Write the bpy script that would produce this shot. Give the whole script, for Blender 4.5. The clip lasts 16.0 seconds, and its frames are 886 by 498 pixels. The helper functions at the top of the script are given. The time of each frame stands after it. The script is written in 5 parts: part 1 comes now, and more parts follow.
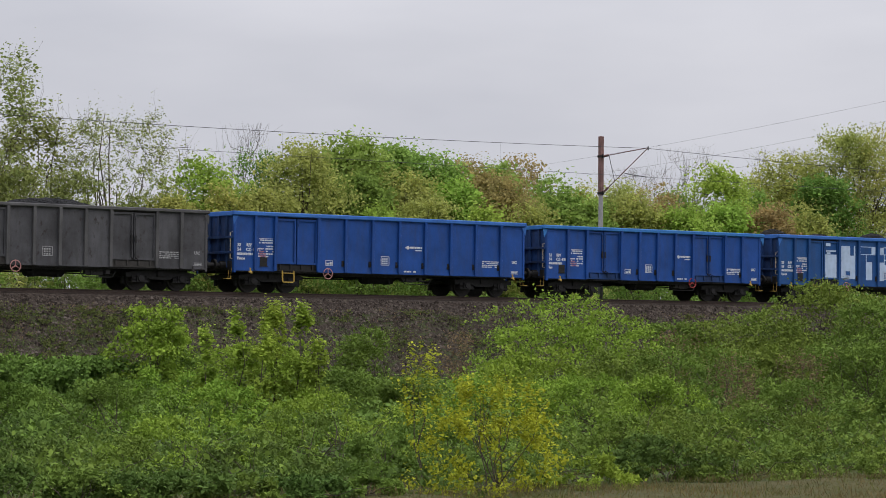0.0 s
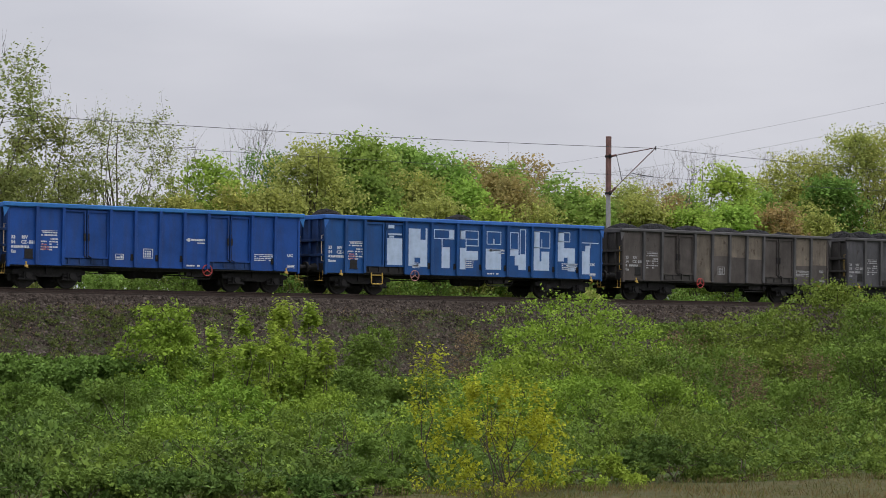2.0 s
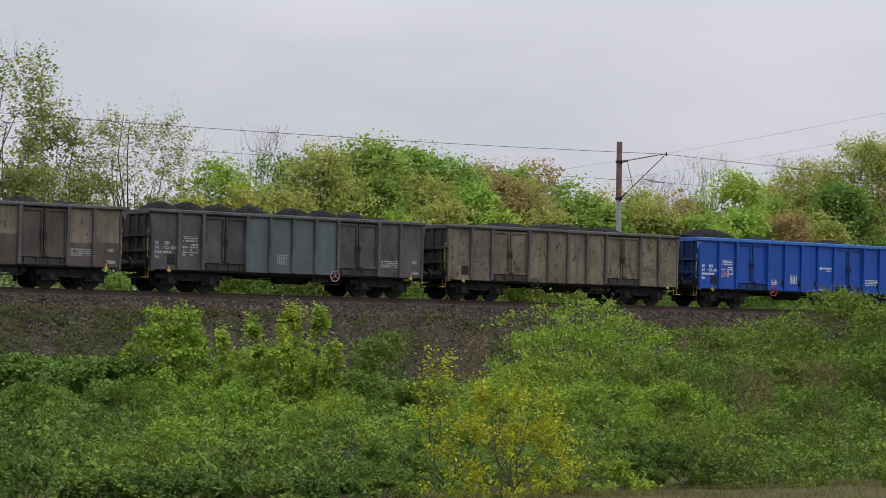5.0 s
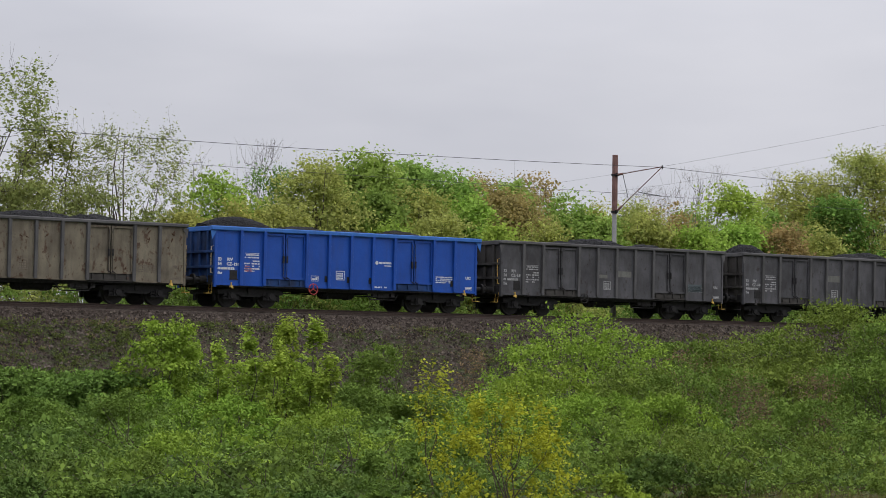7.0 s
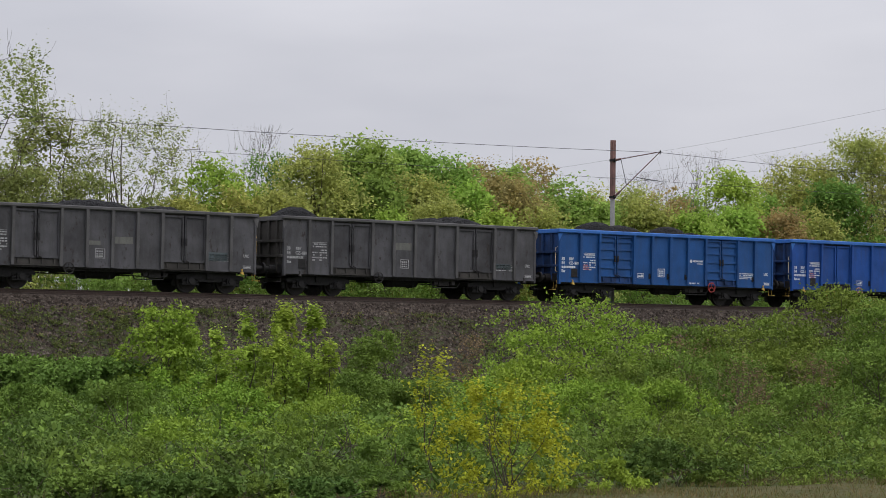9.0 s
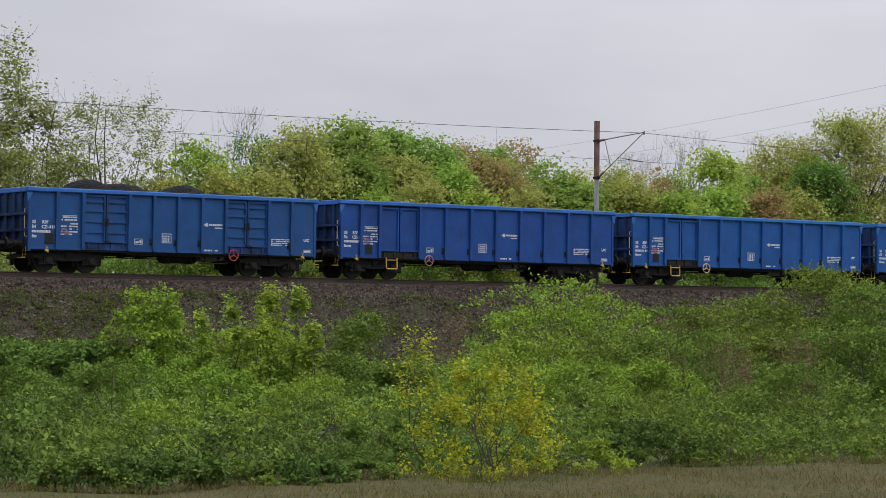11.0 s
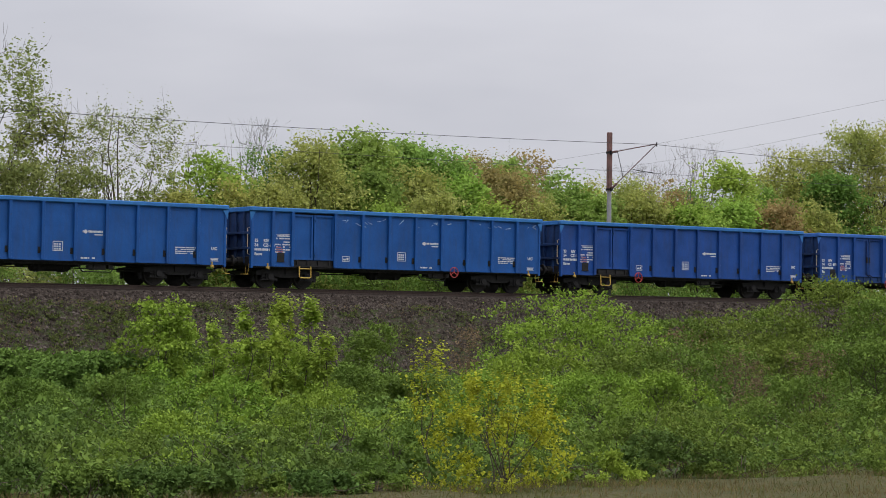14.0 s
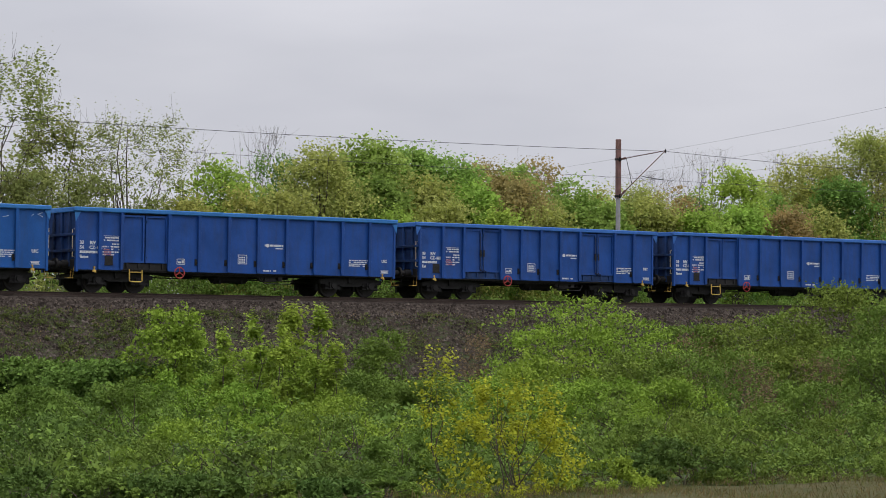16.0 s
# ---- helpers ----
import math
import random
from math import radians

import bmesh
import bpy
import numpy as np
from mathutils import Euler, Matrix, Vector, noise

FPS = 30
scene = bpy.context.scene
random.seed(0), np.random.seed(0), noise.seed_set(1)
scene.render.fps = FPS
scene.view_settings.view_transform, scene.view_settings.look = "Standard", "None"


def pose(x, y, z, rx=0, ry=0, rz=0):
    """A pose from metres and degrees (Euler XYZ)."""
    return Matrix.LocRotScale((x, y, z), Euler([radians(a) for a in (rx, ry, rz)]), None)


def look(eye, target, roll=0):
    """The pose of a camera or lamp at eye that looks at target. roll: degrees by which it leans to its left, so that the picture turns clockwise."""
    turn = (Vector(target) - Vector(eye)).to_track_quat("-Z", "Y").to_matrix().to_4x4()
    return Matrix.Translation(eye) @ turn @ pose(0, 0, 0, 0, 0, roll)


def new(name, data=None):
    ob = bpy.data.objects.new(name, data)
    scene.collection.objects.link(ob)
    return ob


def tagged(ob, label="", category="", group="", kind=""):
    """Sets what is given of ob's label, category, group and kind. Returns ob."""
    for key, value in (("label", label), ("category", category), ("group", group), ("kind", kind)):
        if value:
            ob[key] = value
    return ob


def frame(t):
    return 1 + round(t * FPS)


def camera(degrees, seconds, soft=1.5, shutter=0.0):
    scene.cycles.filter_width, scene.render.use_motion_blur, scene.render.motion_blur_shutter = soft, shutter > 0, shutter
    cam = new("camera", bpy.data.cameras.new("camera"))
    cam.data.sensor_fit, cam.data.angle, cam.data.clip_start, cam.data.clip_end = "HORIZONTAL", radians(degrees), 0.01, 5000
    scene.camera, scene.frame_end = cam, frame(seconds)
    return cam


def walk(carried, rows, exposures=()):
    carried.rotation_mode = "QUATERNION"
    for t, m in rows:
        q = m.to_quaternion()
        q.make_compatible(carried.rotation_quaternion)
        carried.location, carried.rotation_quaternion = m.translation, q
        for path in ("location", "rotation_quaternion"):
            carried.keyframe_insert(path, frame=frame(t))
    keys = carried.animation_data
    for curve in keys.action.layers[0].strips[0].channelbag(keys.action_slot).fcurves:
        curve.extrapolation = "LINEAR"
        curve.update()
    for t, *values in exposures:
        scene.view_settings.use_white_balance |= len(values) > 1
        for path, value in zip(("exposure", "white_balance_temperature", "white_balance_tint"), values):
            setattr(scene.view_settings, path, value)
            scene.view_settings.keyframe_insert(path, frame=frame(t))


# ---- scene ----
EYE = Vector((0.0, -80.88, -1.50))


def aim(yaw, pitch, roll):
    """The camera's pose: yaw clockwise from +y, pitch up, roll, in degrees."""
    a, b = radians(yaw), radians(pitch)
    way = Vector((math.sin(a) * math.cos(b), math.cos(a) * math.cos(b), math.sin(b)))
    return look(EYE, EYE + way * 50, roll)


# hand-held camera on one spot: time, yaw, pitch, roll
TURNS = (
    (0, 36.402, 2.005, 0.465),
    (0.5, 36.403, 1.930, 0.438),
    (1, 36.371, 1.896, 0.429),
    (1.5, 36.295, 1.927, 0.407),
    (2, 36.221, 2.003, 0.487),
    (2.5, 36.117, 2.017, 0.639),
    (3, 35.936, 1.937, 0.729),
    (5.5, 36.007, 2.159, 1.040),
    (6, 36.005, 2.275, 1.017),
    (6.5, 36.036, 2.375, 0.984),
    (7, 36.075, 2.420, 0.940),
    (7.5, 36.097, 2.381, 0.896),
    (8, 36.100, 2.280, 0.884),
    (8.5, 36.084, 2.203, 0.801),
    (9, 36.124, 2.076, 0.770),
    (9.5, 36.260, 1.879, 0.673),
    (10, 36.404, 1.680, 0.677),
    (12.5, 36.493, 1.577, 0.429),
    (13, 36.372, 1.635, 0.461),
    (13.5, 36.261, 1.774, 0.565),
    (14, 36.203, 1.901, 0.596),
    (14.5, 36.180, 2.012, 0.548),
    (15, 36.128, 2.092, 0.504),
    (15.5, 35.998, 2.102, 0.457),
    (16, 35.982, 2.078, 0.437),
)
cam = camera(21.244, 16.0, soft=0.75, shutter=0.05)
walk(cam, [(t, aim(a, b, c)) for t, a, b, c in TURNS])

# ---- light: an overcast spring day ----
world = bpy.data.worlds.new("sky")
scene.world = world
world.use_nodes = True
wn, wl = world.node_tree.nodes, world.node_tree.links
wn.clear()
w_out = wn.new("ShaderNodeOutputWorld")
w_bg = wn.new("ShaderNodeBackground")
w_sky = wn.new("ShaderNodeTexSky")
w_sky.sky_type, w_sky.sun_disc = "NISHITA", False
w_sky.sun_elevation, w_sky.sun_rotation = radians(50), radians(140)
w_sky.air_density, w_sky.dust_density = 1.0, 4.0
w_dim = wn.new("ShaderNodeVectorMath")
w_dim.operation = "SCALE"
w_dim.inputs["Scale"].default_value = 0.05
w_co = wn.new("ShaderNodeTexCoord")
w_map = wn.new("ShaderNodeMapping")
w_map.inputs["Scale"].default_value = (1.4, 1.4, 5.0)
w_noise = wn.new("ShaderNodeTexNoise")
w_noise.inputs["Scale"].default_value = 2.2
w_noise.inputs["Detail"].default_value = 5.0
w_noise.inputs["Roughness"].default_value = 0.5
w_ramp = wn.new("ShaderNodeValToRGB")
w_ramp.color_ramp.elements[0].position, w_ramp.color_ramp.elements[0].color = 0.28, (0.55, 0.562, 0.632, 1)
w_ramp.color_ramp.elements[1].position, w_ramp.color_ramp.elements[1].color = 0.72, (0.765, 0.765, 0.825, 1)
# an overcast dome is brighter towards the zenith
w_sep = wn.new("ShaderNodeSeparateXYZ")
w_up = wn.new("ShaderNodeMapRange")
w_up.inputs["From Min"].default_value, w_up.inputs["From Max"].default_value = 0.12, 0.9
w_up.inputs["To Min"].default_value, w_up.inputs["To Max"].default_value = 1.0, 2.9
w_mul = wn.new("ShaderNodeVectorMath")
w_mul.operation = "SCALE"
w_mix = wn.new("ShaderNodeMix")
w_mix.data_type = "RGBA"
w_mix.inputs["Factor"].default_value = 0.9
wl.new(w_co.outputs["Generated"], w_map.inputs["Vector"])
wl.new(w_map.outputs["Vector"], w_noise.inputs["Vector"])
wl.new(w_noise.outputs["Fac"], w_ramp.inputs["Fac"])
wl.new(w_co.outputs["Generated"], w_sep.inputs["Vector"])
wl.new(w_sep.outputs["Z"], w_up.inputs["Value"])
wl.new(w_ramp.outputs["Color"], w_mul.inputs[0])
wl.new(w_up.outputs["Result"], w_mul.inputs["Scale"])
wl.new(w_sky.outputs["Color"], w_dim.inputs[0])
wl.new(w_dim.outputs["Vector"], w_mix.inputs["A"])
wl.new(w_mul.outputs["Vector"], w_mix.inputs["B"])
wl.new(w_mix.outputs["Result"], w_bg.inputs["Color"])
w_bg.inputs["Strength"].default_value = 1.0
wl.new(w_bg.outputs["Background"], w_out.inputs["Surface"])

sun = new("sun", bpy.data.lights.new("sun", "SUN"))
sun.data.energy, sun.data.angle, sun.data.color = 0.9, radians(25), (1.0, 0.97, 0.92)
sun.matrix_world = look((95, -65, 85), (50, -10, 0))
scene.view_settings.exposure = 0.0


# ---- materials ----
def shader(name, rough=0.8, metal=0.0):
    m = bpy.data.materials.new(name)
    m.use_nodes = True
    b = m.node_tree.nodes["Principled BSDF"]
    b.inputs["Roughness"].default_value, b.inputs["Metallic"].default_value = rough, metal
    b.inputs["Specular IOR Level"].default_value = 0.12 if rough >= 0.85 else 0.3
    return m, m.node_tree.nodes, m.node_tree.links, b


def noise_tex(n, l, scale, detail=4.0, vec=None, rough=0.55):
    x = n.new("ShaderNodeTexNoise")
    x.inputs["Scale"].default_value, x.inputs["Detail"].default_value, x.inputs["Roughness"].default_value = scale, detail, rough
    if vec is not None:
        l.new(vec, x.inputs["Vector"])
    return x


def ramp(n, l, fac, stops):
    r = n.new("ShaderNodeValToRGB")
    while len(r.color_ramp.elements) < len(stops):
        r.color_ramp.elements.new(0.5)
    for e, (p, c) in zip(r.color_ramp.elements, stops):
        e.position, e.color = p, (*c, 1) if len(c) == 3 else c
    l.new(fac, r.inputs["Fac"])
    return r


def mix(n, l, fac, a, b, mode="MIX"):
    m = n.new("ShaderNodeMix")
    m.data_type, m.blend_type = "RGBA", mode
    for sock, v in (("Factor", fac), ("A", a), ("B", b)):
        if isinstance(v, (int, float)):
            m.inputs[sock].default_value = v
        elif isinstance(v, tuple):
            m.inputs[sock].default_value = (*v, 1)
        else:
            l.new(v, m.inputs[sock])
    return m.outputs["Result"]


def bump(n, l, b, height, strength, dist):
    u = n.new("ShaderNodeBump")
    u.inputs["Strength"].default_value, u.inputs["Distance"].default_value = strength, dist
    l.new(height, u.inputs["Height"])
    l.new(u.outputs["Normal"], b.inputs["Normal"])


def object_coords(n, l, stretch=(1, 1, 1), use="Object"):
    c = n.new("ShaderNodeTexCoord")
    m = n.new("ShaderNodeMapping")
    m.inputs["Scale"].default_value = stretch
    l.new(c.outputs[use], m.inputs["Vector"])
    return m.outputs["Vector"]


def paint(name, base, dark, rust, wear, rough=0.5, worn=(0.09, 0.045, 0.025)):
    """Weathered steel paint: two tones, vertical dirt runs and rust chips. wear 0..1."""
    m, n, l, b = shader(name, rough)
    info = n.new("ShaderNodeObjectInfo")
    off = n.new("ShaderNodeVectorMath")
    off.operation = "ADD"
    co = n.new("ShaderNodeTexCoord")
    rnd = n.new("ShaderNodeCombineXYZ")
    mul = n.new("ShaderNodeMath")
    mul.operation = "MULTIPLY"
    mul.inputs[1].default_value = 40.0
    l.new(info.outputs["Random"], mul.inputs[0])
    l.new(mul.outputs[0], rnd.inputs["X"])
    l.new(mul.outputs[0], rnd.inputs["Y"])
    l.new(co.outputs["Object"], off.inputs[0])
    l.new(rnd.outputs[0], off.inputs[1])
    big = noise_tex(n, l, 0.9, 5, off.outputs[0])
    tone = ramp(n, l, big.outputs["Fac"], [(0.3, dark), (0.65, base)])
    mp = n.new("ShaderNodeMapping")
    mp.inputs["Scale"].default_value = (2.6, 2.6, 0.4)
    l.new(off.outputs[0], mp.inputs["Vector"])
    runs = noise_tex(n, l, 1.6, 6, mp.outputs["Vector"], 0.65)
    run_r = ramp(n, l, runs.outputs["Fac"], [(0.45, (0, 0, 0)), (0.75, (1, 1, 1))])
    dim = n.new("ShaderNodeMath")
    dim.operation = "MULTIPLY"
    dim.inputs[1].default_value = 0.14 + 0.36 * wear
    l.new(run_r.outputs["Color"], dim.inputs[0])
    c1 = mix(n, l, dim.outputs[0], tone.outputs["Color"], (0.03, 0.028, 0.026))
    mp2 = n.new("ShaderNodeMapping")
    mp2.inputs["Scale"].default_value = (1.0, 1.0, 0.6)
    mp2.inputs["Rotation"].default_value = (0.0, 0.6, 0.0)
    l.new(off.outputs[0], mp2.inputs["Vector"])
    chips = noise_tex(n, l, 4.2, 9, mp2.outputs["Vector"], 0.72)
    lo = 0.74 - 0.17 * rust
    chip_r = ramp(n, l, chips.outputs["Fac"], [(lo, (0, 0, 0)), (lo + 0.07, (0.85, 0.85, 0.85))])
    c2 = mix(n, l, chip_r.outputs["Color"], c1, worn)
    fine = noise_tex(n, l, 60, 3, off.outputs[0])
    fr = ramp(n, l, fine.outputs["Fac"], [(0.3, (0.86, 0.86, 0.86)), (0.7, (1.1, 1.1, 1.1))])
    c3 = mix(n, l, 1.0, c2, fr.outputs["Color"], "MULTIPLY")
    l.new(c3, b.inputs["Base Color"])
    rr = ramp(n, l, big.outputs["Fac"], [(0.3, (rough + 0.2,) * 3), (0.7, (rough,) * 3)])
    l.new(rr.outputs["Color"], b.inputs["Roughness"])
    bump(n, l, b, big.outputs["Fac"], 0.6, 0.06)
    return m


def plain(name, base, rough=0.7, metal=0.0, vary=0.25, scale=8.0):
    m, n, l, b = shader(name, rough, metal)
    x = noise_tex(n, l, scale, 6, object_coords(n, l))
    r = ramp(n, l, x.outputs["Fac"], [(0.3, tuple(c * (1 - vary) for c in base)), (0.7, tuple(c * (1 + vary) for c in base))])
    l.new(r.outputs["Color"], b.inputs["Base Color"])
    bump(n, l, b, x.outputs["Fac"], 0.3, 0.01)
    return m


def leaf_material(name, base, spread=0.17, tip=None, thin=0.40):
    """Two-sided leaves: each leaf its own tone, clumps a little lighter or darker, some light let through."""
    m, n, l, b = shader(name, 0.7)
    geo = n.new("ShaderNodeNewGeometry")
    info = n.new("ShaderNodeObjectInfo")
    lo = tuple(c * (1 - spread) for c in base)
    hi = tip or tuple(c * (1 + spread) for c in base)
    r = ramp(n, l, geo.outputs["Random Per Island"], [(0.0, lo), (0.55, base), (1.0, hi)])
    big = noise_tex(n, l, 1.1, 3, object_coords(n, l))
    br = ramp(n, l, big.outputs["Fac"], [(0.3, (0.72, 0.76, 0.72)), (0.7, (1.22, 1.18, 1.1))])
    c = mix(n, l, 1.0, r.outputs["Color"], br.outputs["Color"], "MULTIPLY")
    hue = n.new("ShaderNodeHueSaturation")
    mr = n.new("ShaderNodeMapRange")
    mr.inputs["To Min"].default_value, mr.inputs["To Max"].default_value = 0.485, 0.512
    l.new(info.outputs["Random"], mr.inputs["Value"])
    l.new(mr.outputs["Result"], hue.inputs["Hue"])
    l.new(c, hue.inputs["Color"])
    l.new(hue.outputs["Color"], b.inputs["Base Color"])
    b.inputs["Specular IOR Level"].default_value = 0.05
    tr = n.new("ShaderNodeBsdfTranslucent")
    l.new(hue.outputs["Color"], tr.inputs["Color"])
    ms = n.new("ShaderNodeMixShader")
    ms.inputs["Fac"].default_value = thin
    l.new(b.outputs["BSDF"], ms.inputs[1])
    l.new(tr.outputs["BSDF"], ms.inputs[2])
    l.new(ms.outputs["Shader"], n["Material Output"].inputs["Surface"])
    return m


LEAF = {
    "fresh": leaf_material("leaf_fresh", (0.208, 0.312, 0.044), thin=0.24),
    "mid": leaf_material("leaf_mid", (0.142, 0.208, 0.040), thin=0.24),
    "dark": leaf_material("leaf_dark", (0.090, 0.146, 0.034), thin=0.22),
    "lime": leaf_material("leaf_lime", (0.275, 0.385, 0.060), thin=0.32),
    "yellow": leaf_material("leaf_yellow", (0.345, 0.400, 0.036), 0.3, thin=0.32),
    "olive": leaf_material("leaf_olive", (0.315, 0.345, 0.068), 0.3),
    "rust": leaf_material("leaf_rust", (0.330, 0.255, 0.095), 0.35),
    "grey_green": leaf_material("leaf_grey_green", (0.270, 0.310, 0.105), 0.25),
    "grass": leaf_material("leaf_grass", (0.110, 0.118, 0.036), 0.3),
    "straw": leaf_material("leaf_straw", (0.165, 0.132, 0.062), 0.3),
    # tree leaves: haze put into the colour as paler, bluer tones
    "hazy_tree_green": leaf_material("leaf_hazy_tree_green", (0.270, 0.395, 0.095)),
    "hazy_tree_lime": leaf_material("leaf_hazy_tree_lime", (0.330, 0.460, 0.090)),
    "hazy_tree_olive": leaf_material("leaf_hazy_tree_olive", (0.385, 0.415, 0.120)),
    "hazy_tree_rust": leaf_material("leaf_hazy_tree_rust", (0.370, 0.290, 0.125)),
    "hazy_tree_dark": leaf_material("leaf_hazy_tree_dark", (0.170, 0.275, 0.060)),
    "weed": leaf_material("leaf_weed", (0.105, 0.140, 0.042), 0.4),
    "ivy": leaf_material("leaf_ivy", (0.122, 0.205, 0.044), 0.34, thin=0.22),
    "dry": leaf_material("leaf_dry", (0.20, 0.145, 0.085), 0.35),
}
BARK = plain("bark", (0.085, 0.070, 0.055), 0.9, 0, 0.35, 12)
BARK_GREY = plain("bark_grey", (0.16, 0.145, 0.13), 0.9, 0, 0.3, 12)
STEEL_DARK = plain("running_gear_grime", (0.013, 0.012, 0.012), 0.75, 0.0, 0.4, 9)
STEEL_GREY = plain("greasy_steel", (0.035, 0.032, 0.031), 0.6, 0.2, 0.4, 12)
WHEEL_STEEL = plain("wheel_steel", (0.022, 0.019, 0.018), 0.6, 0.2, 0.3, 14)
RAIL_RUST = plain("rail_rust", (0.06, 0.042, 0.034), 0.7, 0.2, 0.3, 15)
WOOD_SLEEPER = plain("sleeper_wood", (0.045, 0.037, 0.032), 0.9, 0, 0.3, 6)
WHITE = plain("white_lettering", (0.50, 0.52, 0.55), 0.7, 0, 0.2, 14)
GRAFFITI = plain("silver_spray", (0.37, 0.46, 0.60), 0.55, 0, 0.14, 3)
WHITE_DIRTY = plain("dirty_white_lettering", (0.27, 0.27, 0.27), 0.75, 0, 0.45, 9)
RED_MARK = plain("red_lettering", (0.30, 0.12, 0.14), 0.7, 0, 0.2, 14)
YELLOW = plain("yellow_paint", (0.46, 0.30, 0.06), 0.6, 0, 0.25, 14)
CREAM = plain("cream_paint", (0.52, 0.43, 0.27), 0.6, 0, 0.2, 14)
RED = plain("red_paint", (0.40, 0.055, 0.05), 0.55, 0, 0.25, 14)
PALE_RED = plain("faded_red_paint", (0.40, 0.20, 0.18), 0.6, 0, 0.25, 14)
COAL = None


def coal_material():
    m, n, l, b = shader("coal", 0.75)
    b.inputs["Specular IOR Level"].default_value = 0.15
    co = object_coords(n, l)
    v = n.new("ShaderNodeTexVoronoi")
    v.inputs["Scale"].default_value = 14
    l.new(co, v.inputs["Vector"])
    r = ramp(n, l, v.outputs["Distance"], [(0.0, (0.008, 0.008, 0.009)), (0.6, (0.002, 0.002, 0.0025))])
    l.new(r.outputs["Color"], b.inputs["Base Color"])
    bump(n, l, b, v.outputs["Distance"], 0.9, 0.06)
    return m


COAL = coal_material()


# ---- building helpers ----
def finish(bm, name, material, smooth=False):
    me = bpy.data.meshes.new(name)
    bm.to_mesh(me)
    bm.free()
    for mt in material if isinstance(material, (list, tuple)) else (material,):
        me.materials.append(mt)
    if smooth:
        me.polygons.foreach_set("use_smooth", [True] * len(me.polygons))
    return me


def part(name, mesh, parent, m=None, label="", kind=""):
    """One mesh object under a thing or a part."""
    ob = new(name, mesh)
    ob.parent = parent
    if m is not None:
        ob.matrix_basis = m
    return tagged(ob, label, kind=kind)


def box(bm, x0, x1, y0, y1, z0, z1, slope=0.0):
    """A box; slope pulls the top in by that much on the y side."""
    v = [bm.verts.new(c) for c in ((x0, y0, z0), (x1, y0, z0), (x1, y1, z0), (x0, y1, z0), (x0, y0 + slope, z1), (x1, y0 + slope, z1), (x1, y1 - slope, z1), (x0, y1 - slope, z1))]
    for f in ((0, 3, 2, 1), (4, 5, 6, 7), (0, 1, 5, 4), (1, 2, 6, 5), (2, 3, 7, 6), (3, 0, 4, 7)):
        bm.faces.new([v[i] for i in f])
    return v


def tube(bm, points, radii, sides=6, close=True):
    """A tapered tube through points."""
    rings = []
    pts = [Vector(p) for p in points]
    if isinstance(radii, (int, float)):
        radii = [radii] * len(pts)
    for i, p in enumerate(pts):
        d = (pts[min(i + 1, len(pts) - 1)] - pts[max(i - 1, 0)]).normalized()
        a = d.orthogonal().normalized() if abs(d.z) > 0.99 else d.cross(Vector((0, 0, 1))).normalized()
        b = d.cross(a)
        rings.append([bm.verts.new(p + radii[i] * (math.cos(q) * a + math.sin(q) * b)) for q in (2 * math.pi * k / sides for k in range(sides))])
    for r, s in zip(rings, rings[1:]):
        for k in range(sides):
            bm.faces.new((r[k], r[(k + 1) % sides], s[(k + 1) % sides], s[k]))
    if close:
        bm.faces.new(rings[0][::-1])
        bm.faces.new(rings[-1])


def disc(bm, centre, axis, radius, depth, sides=20, inner=0.0):
    """A cylinder along an axis ('x' or 'y'), optionally dished to an inner hub."""
    c = Vector(centre)
    u, v, w = {"y": ((1, 0, 0), (0, 0, 1), (0, 1, 0)), "x": ((0, 1, 0), (0, 0, 1), (1, 0, 0))}[axis]
    u, v, w = Vector(u), Vector(v), Vector(w)
    rings = []
    for d, r in ((-depth / 2, radius), (depth / 2, radius)):
        rings.append([bm.verts.new(c + w * d + r * (math.cos(q) * u + math.sin(q) * v)) for q in (2 * math.pi * k / sides for k in range(sides))])
    for k in range(sides):
        bm.faces.new((rings[0][k], rings[0][(k + 1) % sides], rings[1][(k + 1) % sides], rings[1][k]))
    bm.faces.new(rings[0][::-1])
    bm.faces.new(rings[1])


def bevelled(bm, width):
    bmesh.ops.bevel(bm, geom=bm.edges[:], offset=width, segments=1, affect="EDGES", clamp_overlap=True)
    return bm


# ---- the ground: meadow, railway bank and what lies behind it ----
PROFILE = ((-400, -3.3), (-90, -3.15), (-62, -3.15), (-52, -3.5), (-30, -3.9), (-12, -3.9), (-8.2, -3.75), (-3.35, -0.86), (-2.75, -0.72), (-1.75, -0.20), (1.75, -0.20), (2.75, -0.72), (4.2, -0.9), (7.0, -1.6), (14, -1.9), (60, -1.9), (400, -1.6))


def ground_z(x, y):
    for (y0, z0), (y1, z1) in zip(PROFILE, PROFILE[1:]):
        if y <= y1:
            k = min(max((y - y0) / (y1 - y0), 0), 1)
            z = z0 + k * (z1 - z0)
            break
    else:
        z = PROFILE[-1][1]
    rough = 0.22 if -50 < y < -8 else 0.07 if -8 < y < -3 else 0.03 if abs(y) < 3 else 0.12
    if abs(y) < 1.9:
        rough = 0.0
    return z + rough * noise.noise(Vector((x * 0.45, y * 0.45, 3.1))) + 0.4 * rough * noise.noise(Vector((x * 1.7, y * 1.7, 9.0)))


